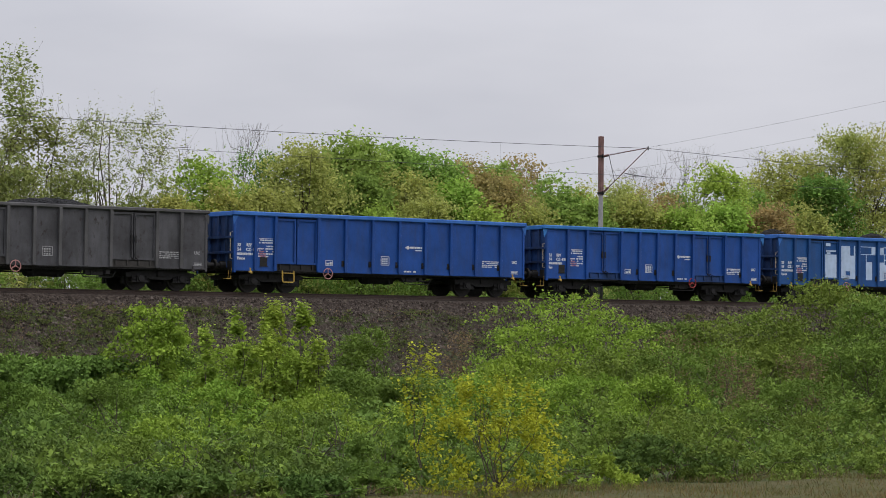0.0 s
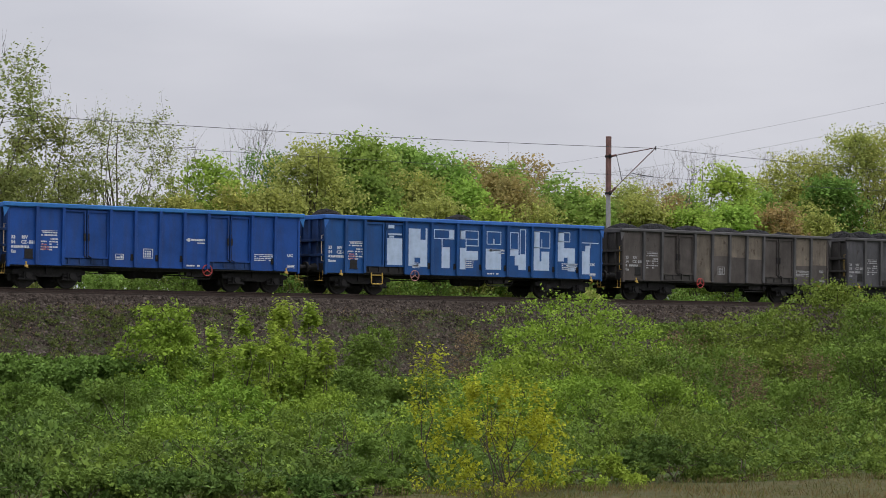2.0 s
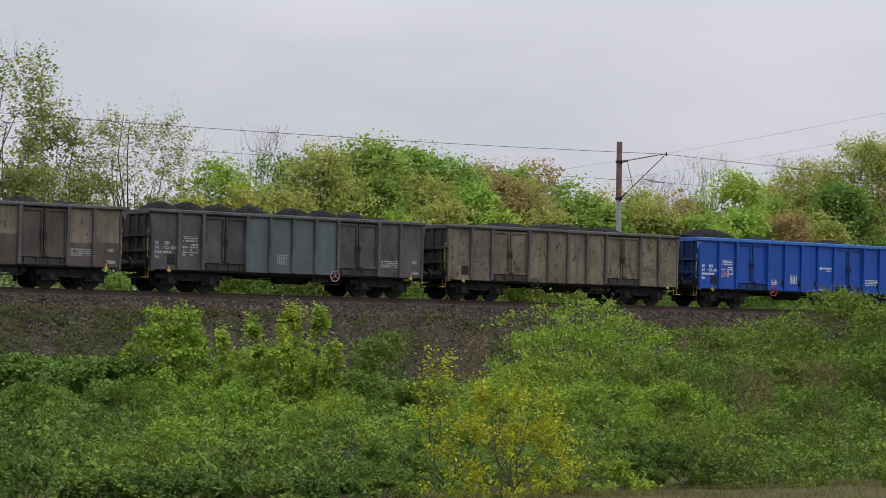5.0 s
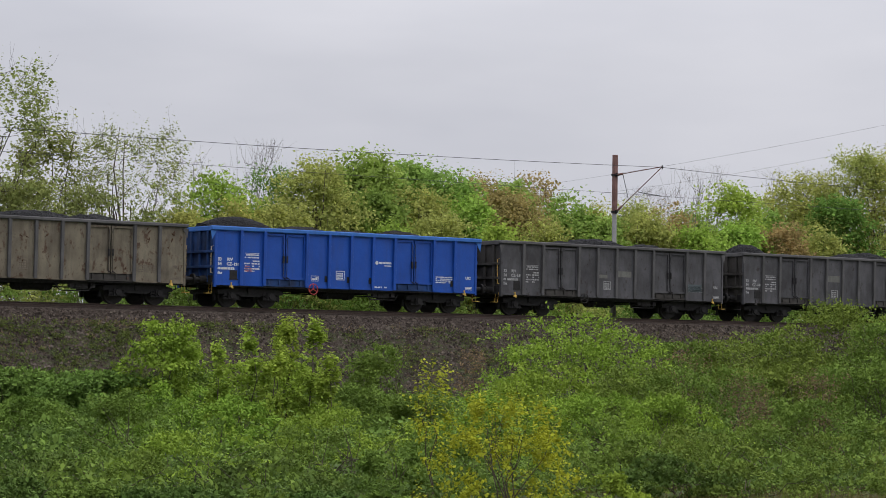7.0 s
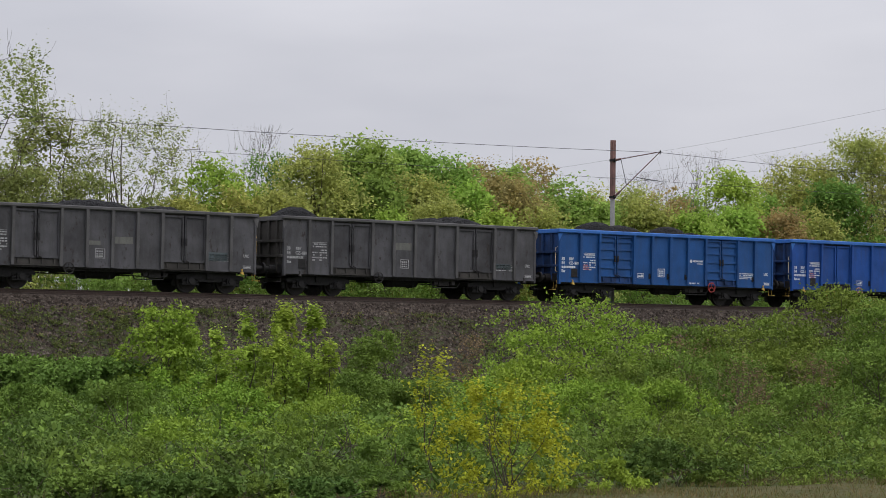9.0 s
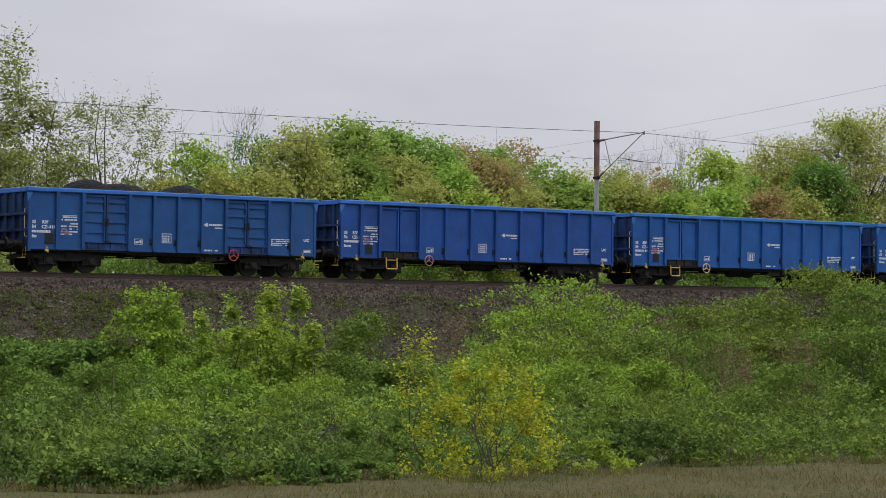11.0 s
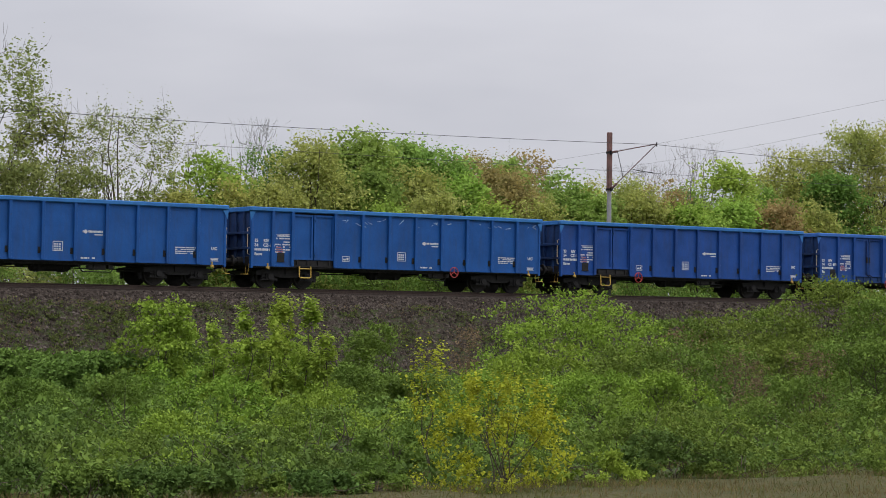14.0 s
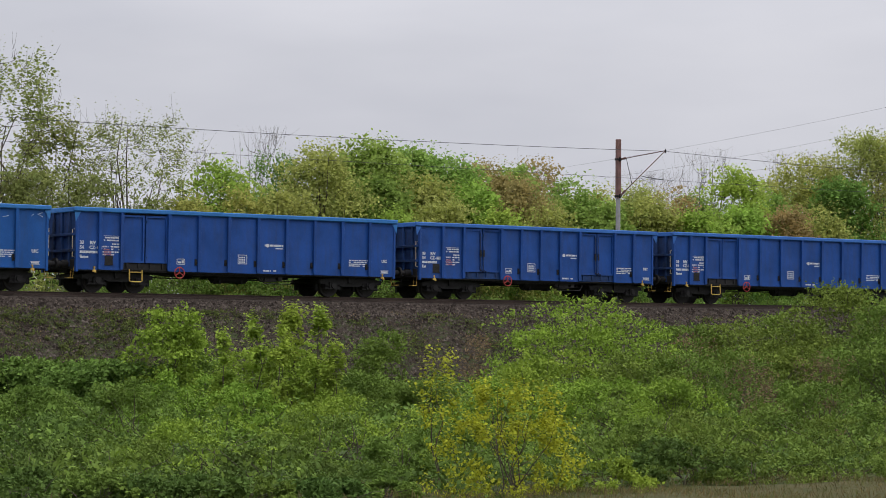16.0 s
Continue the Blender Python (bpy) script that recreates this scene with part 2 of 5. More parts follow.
def ground_material():
    m, n, l, b = shader("ground", 0.95)
    co = object_coords(n, l)
    sep = n.new("ShaderNodeSeparateXYZ")
    l.new(co, sep.inputs[0])
    stone = n.new("ShaderNodeTexVoronoi")
    stone.inputs["Scale"].default_value = 13
    l.new(co, stone.inputs["Vector"])
    big = noise_tex(n, l, 0.35, 5, co)
    mid = noise_tex(n, l, 2.3, 6, co, 0.65)
    # ballast and cinders of the bank
    st = ramp(n, l, stone.outputs["Color"], [(0.15, (0.018, 0.014, 0.011)), (0.85, (0.078, 0.061, 0.050))])
    soil = ramp(n, l, mid.outputs["Fac"], [(0.3, (0.028, 0.021, 0.016)), (0.7, (0.075, 0.058, 0.043))])
    bank = mix(n, l, 0.55, st.outputs["Color"], soil.outputs["Color"])
    # moss and low weeds between the stones
    mossy = ramp(n, l, mid.outputs["Fac"], [(0.46, (0, 0, 0)), (0.60, (1, 1, 1))])
    bank_g = mix(n, l, mossy.outputs["Color"], bank, (0.040, 0.055, 0.018))
    # meadow: dry grass
    grass = ramp(n, l, mid.outputs["Fac"], [(0.3, (0.050, 0.056, 0.018)), (0.55, (0.075, 0.068, 0.026)), (0.75, (0.098, 0.080, 0.040))])
    lush = ramp(n, l, big.outputs["Fac"], [(0.35, (0.035, 0.06, 0.02)), (0.65, (0.07, 0.10, 0.03))])

    def band(value, a, c):
        r = n.new("ShaderNodeMapRange")
        r.inputs["From Min"].default_value, r.inputs["From Max"].default_value = a, c
        l.new(value, r.inputs["Value"])
        return r.outputs["Result"]

    wob = n.new("ShaderNodeMath")
    wob.operation = "MULTIPLY_ADD"
    wob.inputs[1].default_value = 2.4
    l.new(big.outputs["Fac"], wob.inputs[0])
    l.new(sep.outputs["Y"], wob.inputs[2])
    c = mix(n, l, band(wob.outputs[0], -60.5, -57.5), grass.outputs["Color"], lush.outputs["Color"])
    c = mix(n, l, band(wob.outputs[0], -7.6, -6.2), c, bank_g)
    c = mix(n, l, band(wob.outputs[0], -2.1, -1.5), c, st.outputs["Color"])
    c = mix(n, l, band(wob.outputs[0], 4.0, 5.2), c, lush.outputs["Color"])
    l.new(c, b.inputs["Base Color"])
    bump(n, l, b, stone.outputs["Distance"], 0.8, 0.05)
    return m


GROUND = ground_material()


def build_ground():
    xs = sorted(set([-2500, -900, -300, -120, -60] + [x * 1.0 for x in range(-15, 165)] + [200, 300, 500, 1000, 2500]))
    ys = sorted(set([-2500, -900, -300, -150] + [-90 + 2.0 * k for k in range(11)] + [-68 + 0.8 * k for k in range(76)] + [-8.2 + 0.35 * k for k in range(50)] + [10 + 3 * k for k in range(25)] + [120, 300, 900, 2500]))
    verts = [(x, y, ground_z(x, y)) for y in ys for x in xs]
    w = len(xs)
    faces = [(j * w + i, j * w + i + 1, (j + 1) * w + i + 1, (j + 1) * w + i) for j in range(len(ys) - 1) for i in range(w - 1)]
    me = bpy.data.meshes.new("ground")
    me.from_pydata(verts, [], faces)
    me.materials.append(GROUND)
    me.polygons.foreach_set("use_smooth", [True] * len(me.polygons))
    tagged(new("ground", me), "dry meadow and dark railway bank with stones and low weeds", "ground", kind="structure")


build_ground()


def rail_mesh(length):
    bm = bmesh.new()
    outline = ((-0.075, -0.17), (0.075, -0.17), (0.075, -0.155), (0.012, -0.135), (0.010, -0.045), (0.036, -0.032), (0.036, -0.006), (0.028, 0.0), (-0.028, 0.0), (-0.036, -0.006), (-0.036, -0.032), (-0.010, -0.045), (-0.012, -0.135), (-0.075, -0.155))
    a = [bm.verts.new((-length / 2, y, z)) for y, z in outline]
    b = [bm.verts.new((length / 2, y, z)) for y, z in outline]
    for k in range(len(outline)):
        bm.faces.new((a[k], a[(k + 1) % len(a)], b[(k + 1) % len(a)], b[k]))
    bm.faces.new(a)
    bm.faces.new(b[::-1])
    bmesh.ops.recalc_face_normals(bm, faces=bm.faces[:])
    return finish(bm, "rail", RAIL_RUST)


def build_track():
    track = tagged(new("railway_track"), "single railway track on dark stone ballast", "railway track", kind="structure")
    me = rail_mesh(400)
    for y in (-0.7535, 0.7535):
        part("rail", me, track, pose(120, y, 0))
    bm = bmesh.new()
    box(bm, -0.13, 0.13, -1.3, 1.3, -0.36, -0.175, 0.0)
    bevelled(bm, 0.02)
    me = finish(bm, "sleeper", WOOD_SLEEPER)
    for k in range(150):
        part("sleeper", me, track, pose(26 + 0.62 * k, 0, 0))


build_track()


# ---- overhead line ----
def wire(name, points, radius, label, material, parent=None):
    bm = bmesh.new()
    tube(bm, points, radius, 5)
    me = finish(bm, name, material)
    if parent:
        return part(name, me, parent)
    return tagged(new(name, me), label, "cable")


WIRE = plain("wire_copper", (0.055, 0.055, 0.058), 0.6, 0.3, 0.2, 4)
MAST_RED = plain("mast_red_brown", (0.16, 0.085, 0.075), 0.7, 0, 0.25, 5)
MAST_GREY = plain("mast_concrete_grey", (0.17, 0.17, 0.165), 0.8, 0, 0.2, 5)
MAST_X, MAST_Y = 71.1, 3.2


def build_mast():
    mast = tagged(new("catenary_mast"), "slim steel overhead line mast, red-brown above and grey below", "mast")
    mast.matrix_basis = pose(MAST_X, MAST_Y, ground_z(MAST_X, MAST_Y) - 0.1)
    g = -(ground_z(MAST_X, MAST_Y) - 0.1)
    bm = bmesh.new()
    tube(bm, [(0, 0, 0), (0, 0, g + 4.95)], [0.13, 0.105], 12)
    part("lower_post", finish(bm, "lower_post", MAST_GREY, True), mast, label="grey lower post")
    bm = bmesh.new()
    box(bm, -0.10, 0.10, -0.10, 0.10, g + 4.9, g + 7.66)
    bevelled(bm, 0.015)
    part("upper_post", finish(bm, "upper_post", MAST_RED), mast, label="red-brown upper post")
    for z in (5.0, 6.72):
        bm = bmesh.new()
        tube(bm, [(0, -0.12, g + z - 0.09), (0, -0.12, g + z + 0.09)], 0.045, 8)
        box(bm, -0.12, 0.12, -0.12, 0.12, g + z - 0.05, g + z + 0.05)
        part("clamp", finish(bm, "clamp", STEEL_DARK), mast)
    tip = Vector((0.1, -MAST_Y, g + 6.95))
    top = Vector((0, -0.12, g + 6.72))
    low = Vector((0, -0.12, g + 5.0))
    for nm, a, b, r, mt in (("top_tube", top, tip, 0.021, MAST_RED), ("bracket_tube", low, tip, 0.021, MAST_RED), ("stay", top + (tip - top) * 0.14, low + (tip - low) * 0.27, 0.014, STEEL_DARK)):
        bm = bmesh.new()
        tube(bm, [a, a.lerp(b, 0.5), b], r, 8)
        part(nm, finish(bm, nm, mt, True), mast)
    for a, b in ((top, tip), (low, tip)):
        bm = bmesh.new()
        d = b - a
        for k in range(5):
            p = a + d * (0.04 + 0.02 * k)
            tube(bm, [p, p + d * 0.008], 0.055, 8)
        part("insulator", finish(bm, "insulator", MAST_RED, True), mast, label="ribbed brown insulator")
    # steady arm that holds the contact wire
    bm = bmesh.new()
    tube(bm, [low.lerp(tip, 0.45) + Vector((0.1, 0, 0)), Vector((0.1, -2.0, g + 5.78)), Vector((0.1, -3.1, g + 5.62))], 0.018, 6)
    part("steady_arm", finish(bm, "steady_arm", STEEL_DARK), mast)
    bm = bmesh.new()
    tube(bm, [tip + Vector((0, 0, -0.12)), tip + Vector((0, 0, 0.07))], 0.026, 8)
    part("wire_clamp", finish(bm, "wire_clamp", STEEL_DARK), mast)


build_mast()


def build_catenary():
    line = tagged(new("overhead_line"), "overhead contact line with messenger wire and thin droppers", "overhead line")
    span = 60.0

    def sag(x):
        k = ((x - MAST_X) / span) % 1.0
        return 6.92 - 4 * 0.42 * k * (1 - k)

    xs = [MAST_X - 2 * span + 2.5 * k for k in range(97)]
    wire("messenger_wire", [(x, 0, sag(x)) for x in xs], 0.011, "", WIRE, line)
    wire("contact_wire", [(x, 0, 5.60) for x in xs[::4]], 0.008, "", WIRE, line)
    for k in range(26):
        x = MAST_X - 70 + 5.6 * k
        wire("dropper", [(x, 0, 5.60), (x, 0, sag(x))], 0.003, "", WIRE, line)


build_catenary()


# ---- freight wagons ----
WHEEL_R = 0.46


def wheelset_mesh():
    bm = bmesh.new()
    for s in (-1, 1):
        disc(bm, (0, s * 0.755, 0), "y", WHEEL_R, 0.135, 28)
        disc(bm, (0, s * 0.69, 0), "y", WHEEL_R + 0.025, 0.03, 28)
        disc(bm, (0, s * 0.835, 0), "y", 0.36, 0.03, 24)
        disc(bm, (0, s * 0.86, 0), "y", 0.15, 0.12, 14)
    disc(bm, (0, 0, 0), "y", 0.09, 2.0, 10)
    return finish(bm, "wheelset", WHEEL_STEEL)


def bogie_frame_mesh():
    """Two side frames on a cross bolster, with axle boxes, coil springs and brake gear."""
    bm = bmesh.new()
    box(bm, -0.28, 0.28, -1.0, 1.0, 0.55, 0.80)
    for x in (-1.45, 1.45):
        box(bm, x - 0.05, x + 0.05, -1.02, 1.02, 0.52, 0.68)
    for s in (-1, 1):
        y0, y1 = sorted((s * 0.96, s * 1.10))
        outline = ((-1.50, 0.66), (-1.50, 0.52), (-1.18, 0.50), (-0.62, 0.52), (-0.42, 0.42), (0.42, 0.42), (0.62, 0.52), (1.18, 0.50), (1.50, 0.52), (1.50, 0.66), (1.10, 0.74), (0.5, 0.80), (-0.5, 0.80), (-1.10, 0.74))
        a = [bm.verts.new((x, y0, z)) for x, z in outline]
        b = [bm.verts.new((x, y1, z)) for x, z in outline]
        for k in range(len(a)):
            bm.faces.new((a[k], b[k], b[(k + 1) % len(a)], a[(k + 1) % len(a)]))
        bm.faces.new(a)
        bm.faces.new(b[::-1])
        for x in (-0.9, 0.9):
            v = box(bm, x - 0.17, x + 0.17, *sorted((s * 0.92, s * 1.19)), 0.30, 0.58)
            disc(bm, (x, s * 1.21, 0.46), "y", 0.12, 0.06, 12)
            for dx in (-0.27, 0.27):
                for k in range(4):
                    c = 0.36 + 0.055 * k
                    box(bm, x + dx - 0.085, x + dx + 0.085, *sorted((s * 0.97, s * 1.14)), c, c + 0.034)
            box(bm, x - 0.38, x + 0.38, *sorted((s * 0.95, s * 1.16)), 0.30, 0.345)
            # brake block hanging beside the wheel
            for dx in (-0.56, 0.56):
                box(bm, x + dx - 0.045, x + dx + 0.045, *sorted((s * 0.68, s * 0.82)), 0.26, 0.62)
        box(bm, -0.16, 0.16, *sorted((s * 1.08, s * 1.17)), 0.55, 0.80)
    bmesh.ops.recalc_face_normals(bm, faces=bm.faces[:])
    return finish(bm, "bogie", STEEL_DARK)


def ring_mesh(name, radius, thick, material, spokes=3):
    bm = bmesh.new()
    pts = [(radius * math.cos(q), 0, radius * math.sin(q)) for q in (2 * math.pi * k / 20 for k in range(21))]
    tube(bm, pts, thick, 5)
    for k in range(spokes):
        q = 2 * math.pi * k / spokes + math.pi / 2
        tube(bm, [(0, 0, 0), (radius * math.cos(q), 0, radius * math.sin(q))], thick * 0.8, 5)
    tube(bm, [(0, -0.03, 0), (0, 0.30, 0)], 0.03, 6)
    return finish(bm, name, material)


def text_mesh(text, size, material):
    cu = bpy.data.curves.new("text", "FONT")
    cu.body, cu.size, cu.extrude, cu.resolution_u = text, size, 0.002, 2
    cu.offset = 0.007
    ob = new("text", cu)
    me = bpy.data.meshes.new_from_object(ob.evaluated_get(bpy.context.evaluated_depsgraph_get()))
    bpy.data.objects.remove(ob)
    bpy.data.curves.remove(cu)
    me.materials.clear()
    me.materials.append(material)
    return me


def bars_mesh(name, rows, material, depth=0.004):
    """Thin painted bars: x0, x1, z0, z1 on the side's plane, facing -y."""
    bm = bmesh.new()
    for x0, x1, z0, z1 in rows:
        box(bm, x0, x1, -depth, 0, z0, z1)
    return finish(bm, name, material)


def speckle(seed, w, h, rows, fill=0.75, size=0.07):
    """Rows of bars that stand for small lettering."""
    rng = random.Random(seed)
    out = []
    for r in range(rows):
        z = h - (r + 0.85) * h / rows
        x = 0.0
        while x < w * 0.93:
            k = rng.uniform(0.6, 2.2) * size
            k = min(k, w - x)
            if rng.random() < fill:
                out.append((x, x + k * 0.82, z, z + h / rows * 0.55))
            x += k
    return out


MESH = {}


def shared(key, make):
    if key not in MESH:
        MESH[key] = make()
    return MESH[key]


UPRIGHT = Euler((math.pi / 2, 0, 0)).to_matrix().to_4x4()
KINDS = {
    # half side length, half over buffers, pivot half distance, ribs, door bays (near side)
    "long": dict(half=7.25, buffers=7.837, pivot=5.317, rim=3.185, ribs=(-6.29, -5.36, -3.32, -1.99, -0.66, 0.68, 2.0, 3.32, 4.64, 5.97), doors=((-5.30, -3.38),), brake_x=-2.85, step=-4.74),
    "short": dict(half=6.36, buffers=7.02, pivot=4.5, rim=3.15, ribs=(-5.20, -4.12, -2.14, -1.07, 0.0, 1.07, 2.14, 4.12, 5.20), doors=((-4.05, -2.21), (2.21, 4.05)), brake_x=-1.81, step=None),
}
SIDE_Y = 1.42
FLOOR_Z = 1.12


def build_wagon(label, kind, body, rim_paint, under, panels=None, lettering=WHITE, rail_paint=YELLOW, wheel_paint=RED, door_ribs=False, overhang=0.0, brake_x=None, extra=(), seed=0):
    k = KINDS[kind]
    h, zr = k["half"], k["rim"]
    rng = random.Random(seed)
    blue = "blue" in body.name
    # these grimy paints also carry the shade between wagons in their colour
    grimy = END_BLUE_SHADED if blue else END_GREY_SHADED
    w = tagged(new("open_wagon"), label, "freight wagon", "wagons of the coal train")
    bays = [-h, *k["ribs"], h]
    # side walls, bay by bay
    for s in (-1, 1):
        turn = Matrix.Identity(4) if s < 0 else pose(0, 0, 0, 0, 0, 180)
        for a, b in zip(bays, bays[1:]):
            door = any(abs(a - d0) < 0.12 and abs(b - d1) < 0.12 for d0, d1 in k["doors"])
            c = (a + b) / 2
            paint_here, below = body, None
            if panels and s < 0:
                for (p0, p1), mt in panels:
                    if p0 <= c <= p1:
                        paint_here, below = mt if isinstance(mt, tuple) else (mt, None)
            if door:
                wd = (b - a) / 2 - 0.085
                for q in (-1, 1):
                    leaf = part("door", shared(("door", round(wd, 3), paint_here.name, door_ribs), lambda: door_mesh(wd, paint_here, door_ribs)), w, turn @ pose(c + q * ((b - a) / 4 - 0.012), -SIDE_Y + 0.045, 0))
                    if kind == "long":
                        continue
                    bm_h = shared(("latch",), lambda: latch_mesh())
                    part("latch", bm_h, leaf, pose(-q * (wd / 2 - 0.05), -0.03, 1.95))
                part("door_sill", shared(("sill", round(b - a, 3), kind, blue), lambda: sill_backing_mesh(b - a, STEEL_DARK if kind == "long" else grimy)), w, turn @ pose(c, -SIDE_Y, 0))
            elif below:
                z = 1.62 + 0.45 * rng.random()
                for z0, z1, mt in ((0.84, z, below), (z, 3.02, paint_here)):
                    bm = bmesh.new()
                    box(bm, -(b - a) / 2, (b - a) / 2, 0.0, 0.03, z0, z1)
                    part("panel", finish(bm, "panel", mt), w, turn @ pose(c, -SIDE_Y, 0))
            else:
                part("panel", shared(("panel", round(b - a, 3), paint_here.name), lambda: panel_mesh(b - a, paint_here)), w, turn @ pose(c, -SIDE_Y, 0))
        for x in k["ribs"]:
            at_door = any(abs(x - e) < 0.12 for d in k["doors"] for e in d)
            part("rib", shared(("rib", (body if blue else rim_paint).name, at_door), lambda: rib_mesh(body if blue else rim_paint, at_door)), w, turn @ pose(x, -SIDE_Y, 0))
        for x in k["ribs"][3:]:
            if s < 0 and blue and not any(abs(x - e) < 0.12 for d in k["doors"] for e in d):
                part("lashing_ring", shared(("ring_plate",), ring_plate_mesh), w, pose(x - 0.12, -SIDE_Y, 1.22))
        for e in (-1, 1):
            part("corner_post", shared(("corner", body.name), lambda: corner_mesh(body)), w, turn @ pose(e * (h - 0.03), -SIDE_Y, 0))
        rim_len = h + 0.10 + overhang
        part("top_rail", shared(("rim", kind, rim_paint.name, overhang), lambda: rim_mesh(rim_len, zr, rim_paint, 0.17 if blue else 0.14)), w, turn @ pose(0, -SIDE_Y, 0))
        # buffer-end lashing hooks under the side
        for x in (-h + 0.75, h - 0.62):
            part("lashing_hook", shared(("hook", rail_paint.name), lambda: hook_mesh(rail_paint)), w, turn @ pose(x, -SIDE_Y - 0.02, 0.80))
        part("sole_bar", shared(("sole", kind, under.name), lambda: sole_mesh(h, under)), w, turn)
    for e in (-1, 1):
        turn = Matrix.Identity(4) if e < 0 else pose(0, 0, 0, 0, 0, 180)
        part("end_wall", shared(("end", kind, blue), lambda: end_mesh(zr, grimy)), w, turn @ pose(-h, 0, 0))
        for q in (-0.95, -0.33, 0.33, 0.95):
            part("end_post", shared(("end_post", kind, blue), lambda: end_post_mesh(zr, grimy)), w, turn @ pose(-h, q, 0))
        for z in (1.55, 2.15):
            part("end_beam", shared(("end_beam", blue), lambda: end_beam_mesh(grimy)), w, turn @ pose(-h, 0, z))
        part("end_rail", shared(("end_rail", kind, rim_paint.name), lambda: end_rail_mesh(zr, rim_paint)), w, turn @ pose(-h - 0.03, 0, 0))
        part("head_stock", shared(("head",), lambda: head_mesh()), w, turn @ pose(-h, 0, 0))
        for y in (-0.875, 0.875):
            part("buffer", shared(("buffer", kind), lambda: buffer_mesh(k["buffers"] - h)), w, turn @ pose(-h, y, 1.05))
        part("coupling", shared(("coupling", kind), lambda: coupling_mesh(k["buffers"] - h)), w, turn @ pose(-h, 0, 1.02))
        for y in (-1.30, 1.30):
            part("hand_rail", shared(("grab", (CREAM if blue else rail_paint).name), lambda: grab_mesh(CREAM if blue else rail_paint)), w, turn @ pose(-h - 0.10, y, 1.30))
        part("foot_step", shared(("foot", rail_paint.name), lambda: foot_mesh(rail_paint)), w, turn @ pose(-h - 0.18, -1.20 if e < 0 else 1.2, 0.52))
        part("brake_hose", shared(("hose",), lambda: hose_mesh()), w, turn @ pose(-h, -0.45, 0.9))
    bm = bmesh.new() if ("floor", kind) not in MESH else None
    if bm:
        box(bm, -h + 0.05, h - 0.05, -SIDE_Y + 0.06, SIDE_Y - 0.06, FLOOR_Z - 0.06, FLOOR_Z)
        box(bm, -h + 0.2, h - 0.2, -0.32, 0.32, 0.74, FLOOR_Z - 0.061)
        MESH["floor", kind] = finish(bm, "floor_plate", STEEL_DARK)
    part("floor_plate", MESH["floor", kind], w)
    # under the floor: air tank, brake rods, linkage box
    bx = brake_x if brake_x is not None else k["brake_x"]
    part("brake_wheel", shared(("ring", wheel_paint.name), lambda: ring_mesh("brake_wheel", 0.21, 0.02, wheel_paint)), w, pose(bx, -SIDE_Y - 0.06, 0.80), label="red spoked brake wheel")
    part("air_tank", shared(("tank",), lambda: tank_mesh()), w, pose(0.15 + rng.uniform(-0.5, 0.4), -0.55, 0.66))
    part("brake_rigging", shared(("rig", kind), lambda: rigging_mesh(k["pivot"])), w)
    part("valve_box", shared(("valve",), lambda: valve_mesh()), w, pose(1.7 + rng.uniform(-0.3, 0.5), -0.9, 0.66))
    if k["step"] is not None:
        part("ladder_step", shared(("step", rail_paint.name), lambda: step_mesh(rail_paint)), w, pose(k["step"], -SIDE_Y - 0.03, 0.42), label="yellow tubular step")
    # running gear
    for e in (-1, 1):
        bog = part("bogie", shared(("bogie",), bogie_frame_mesh), w, pose(e * k["pivot"], 0, 0))
        for x in (-0.9, 0.9):
            WHEELS.append(part("wheelset", shared(("wheelset",), wheelset_mesh), bog, pose(x, 0, WHEEL_R)))
            WHEELS[-1]["phase"] = rng.uniform(0, 360)
    # lettering on the near side
    face = -SIDE_Y - 0.003
    if lettering is WHITE and not blue:
        lettering = WHITE_DIRTY
    if lettering:
        letters(w, kind, lettering, face, blue, seed)
    for mesh, x, z, nm, lab in extra:
        part(nm, mesh, w, pose(x, face, z), lab)
    w["half"] = k["buffers"]
    return w


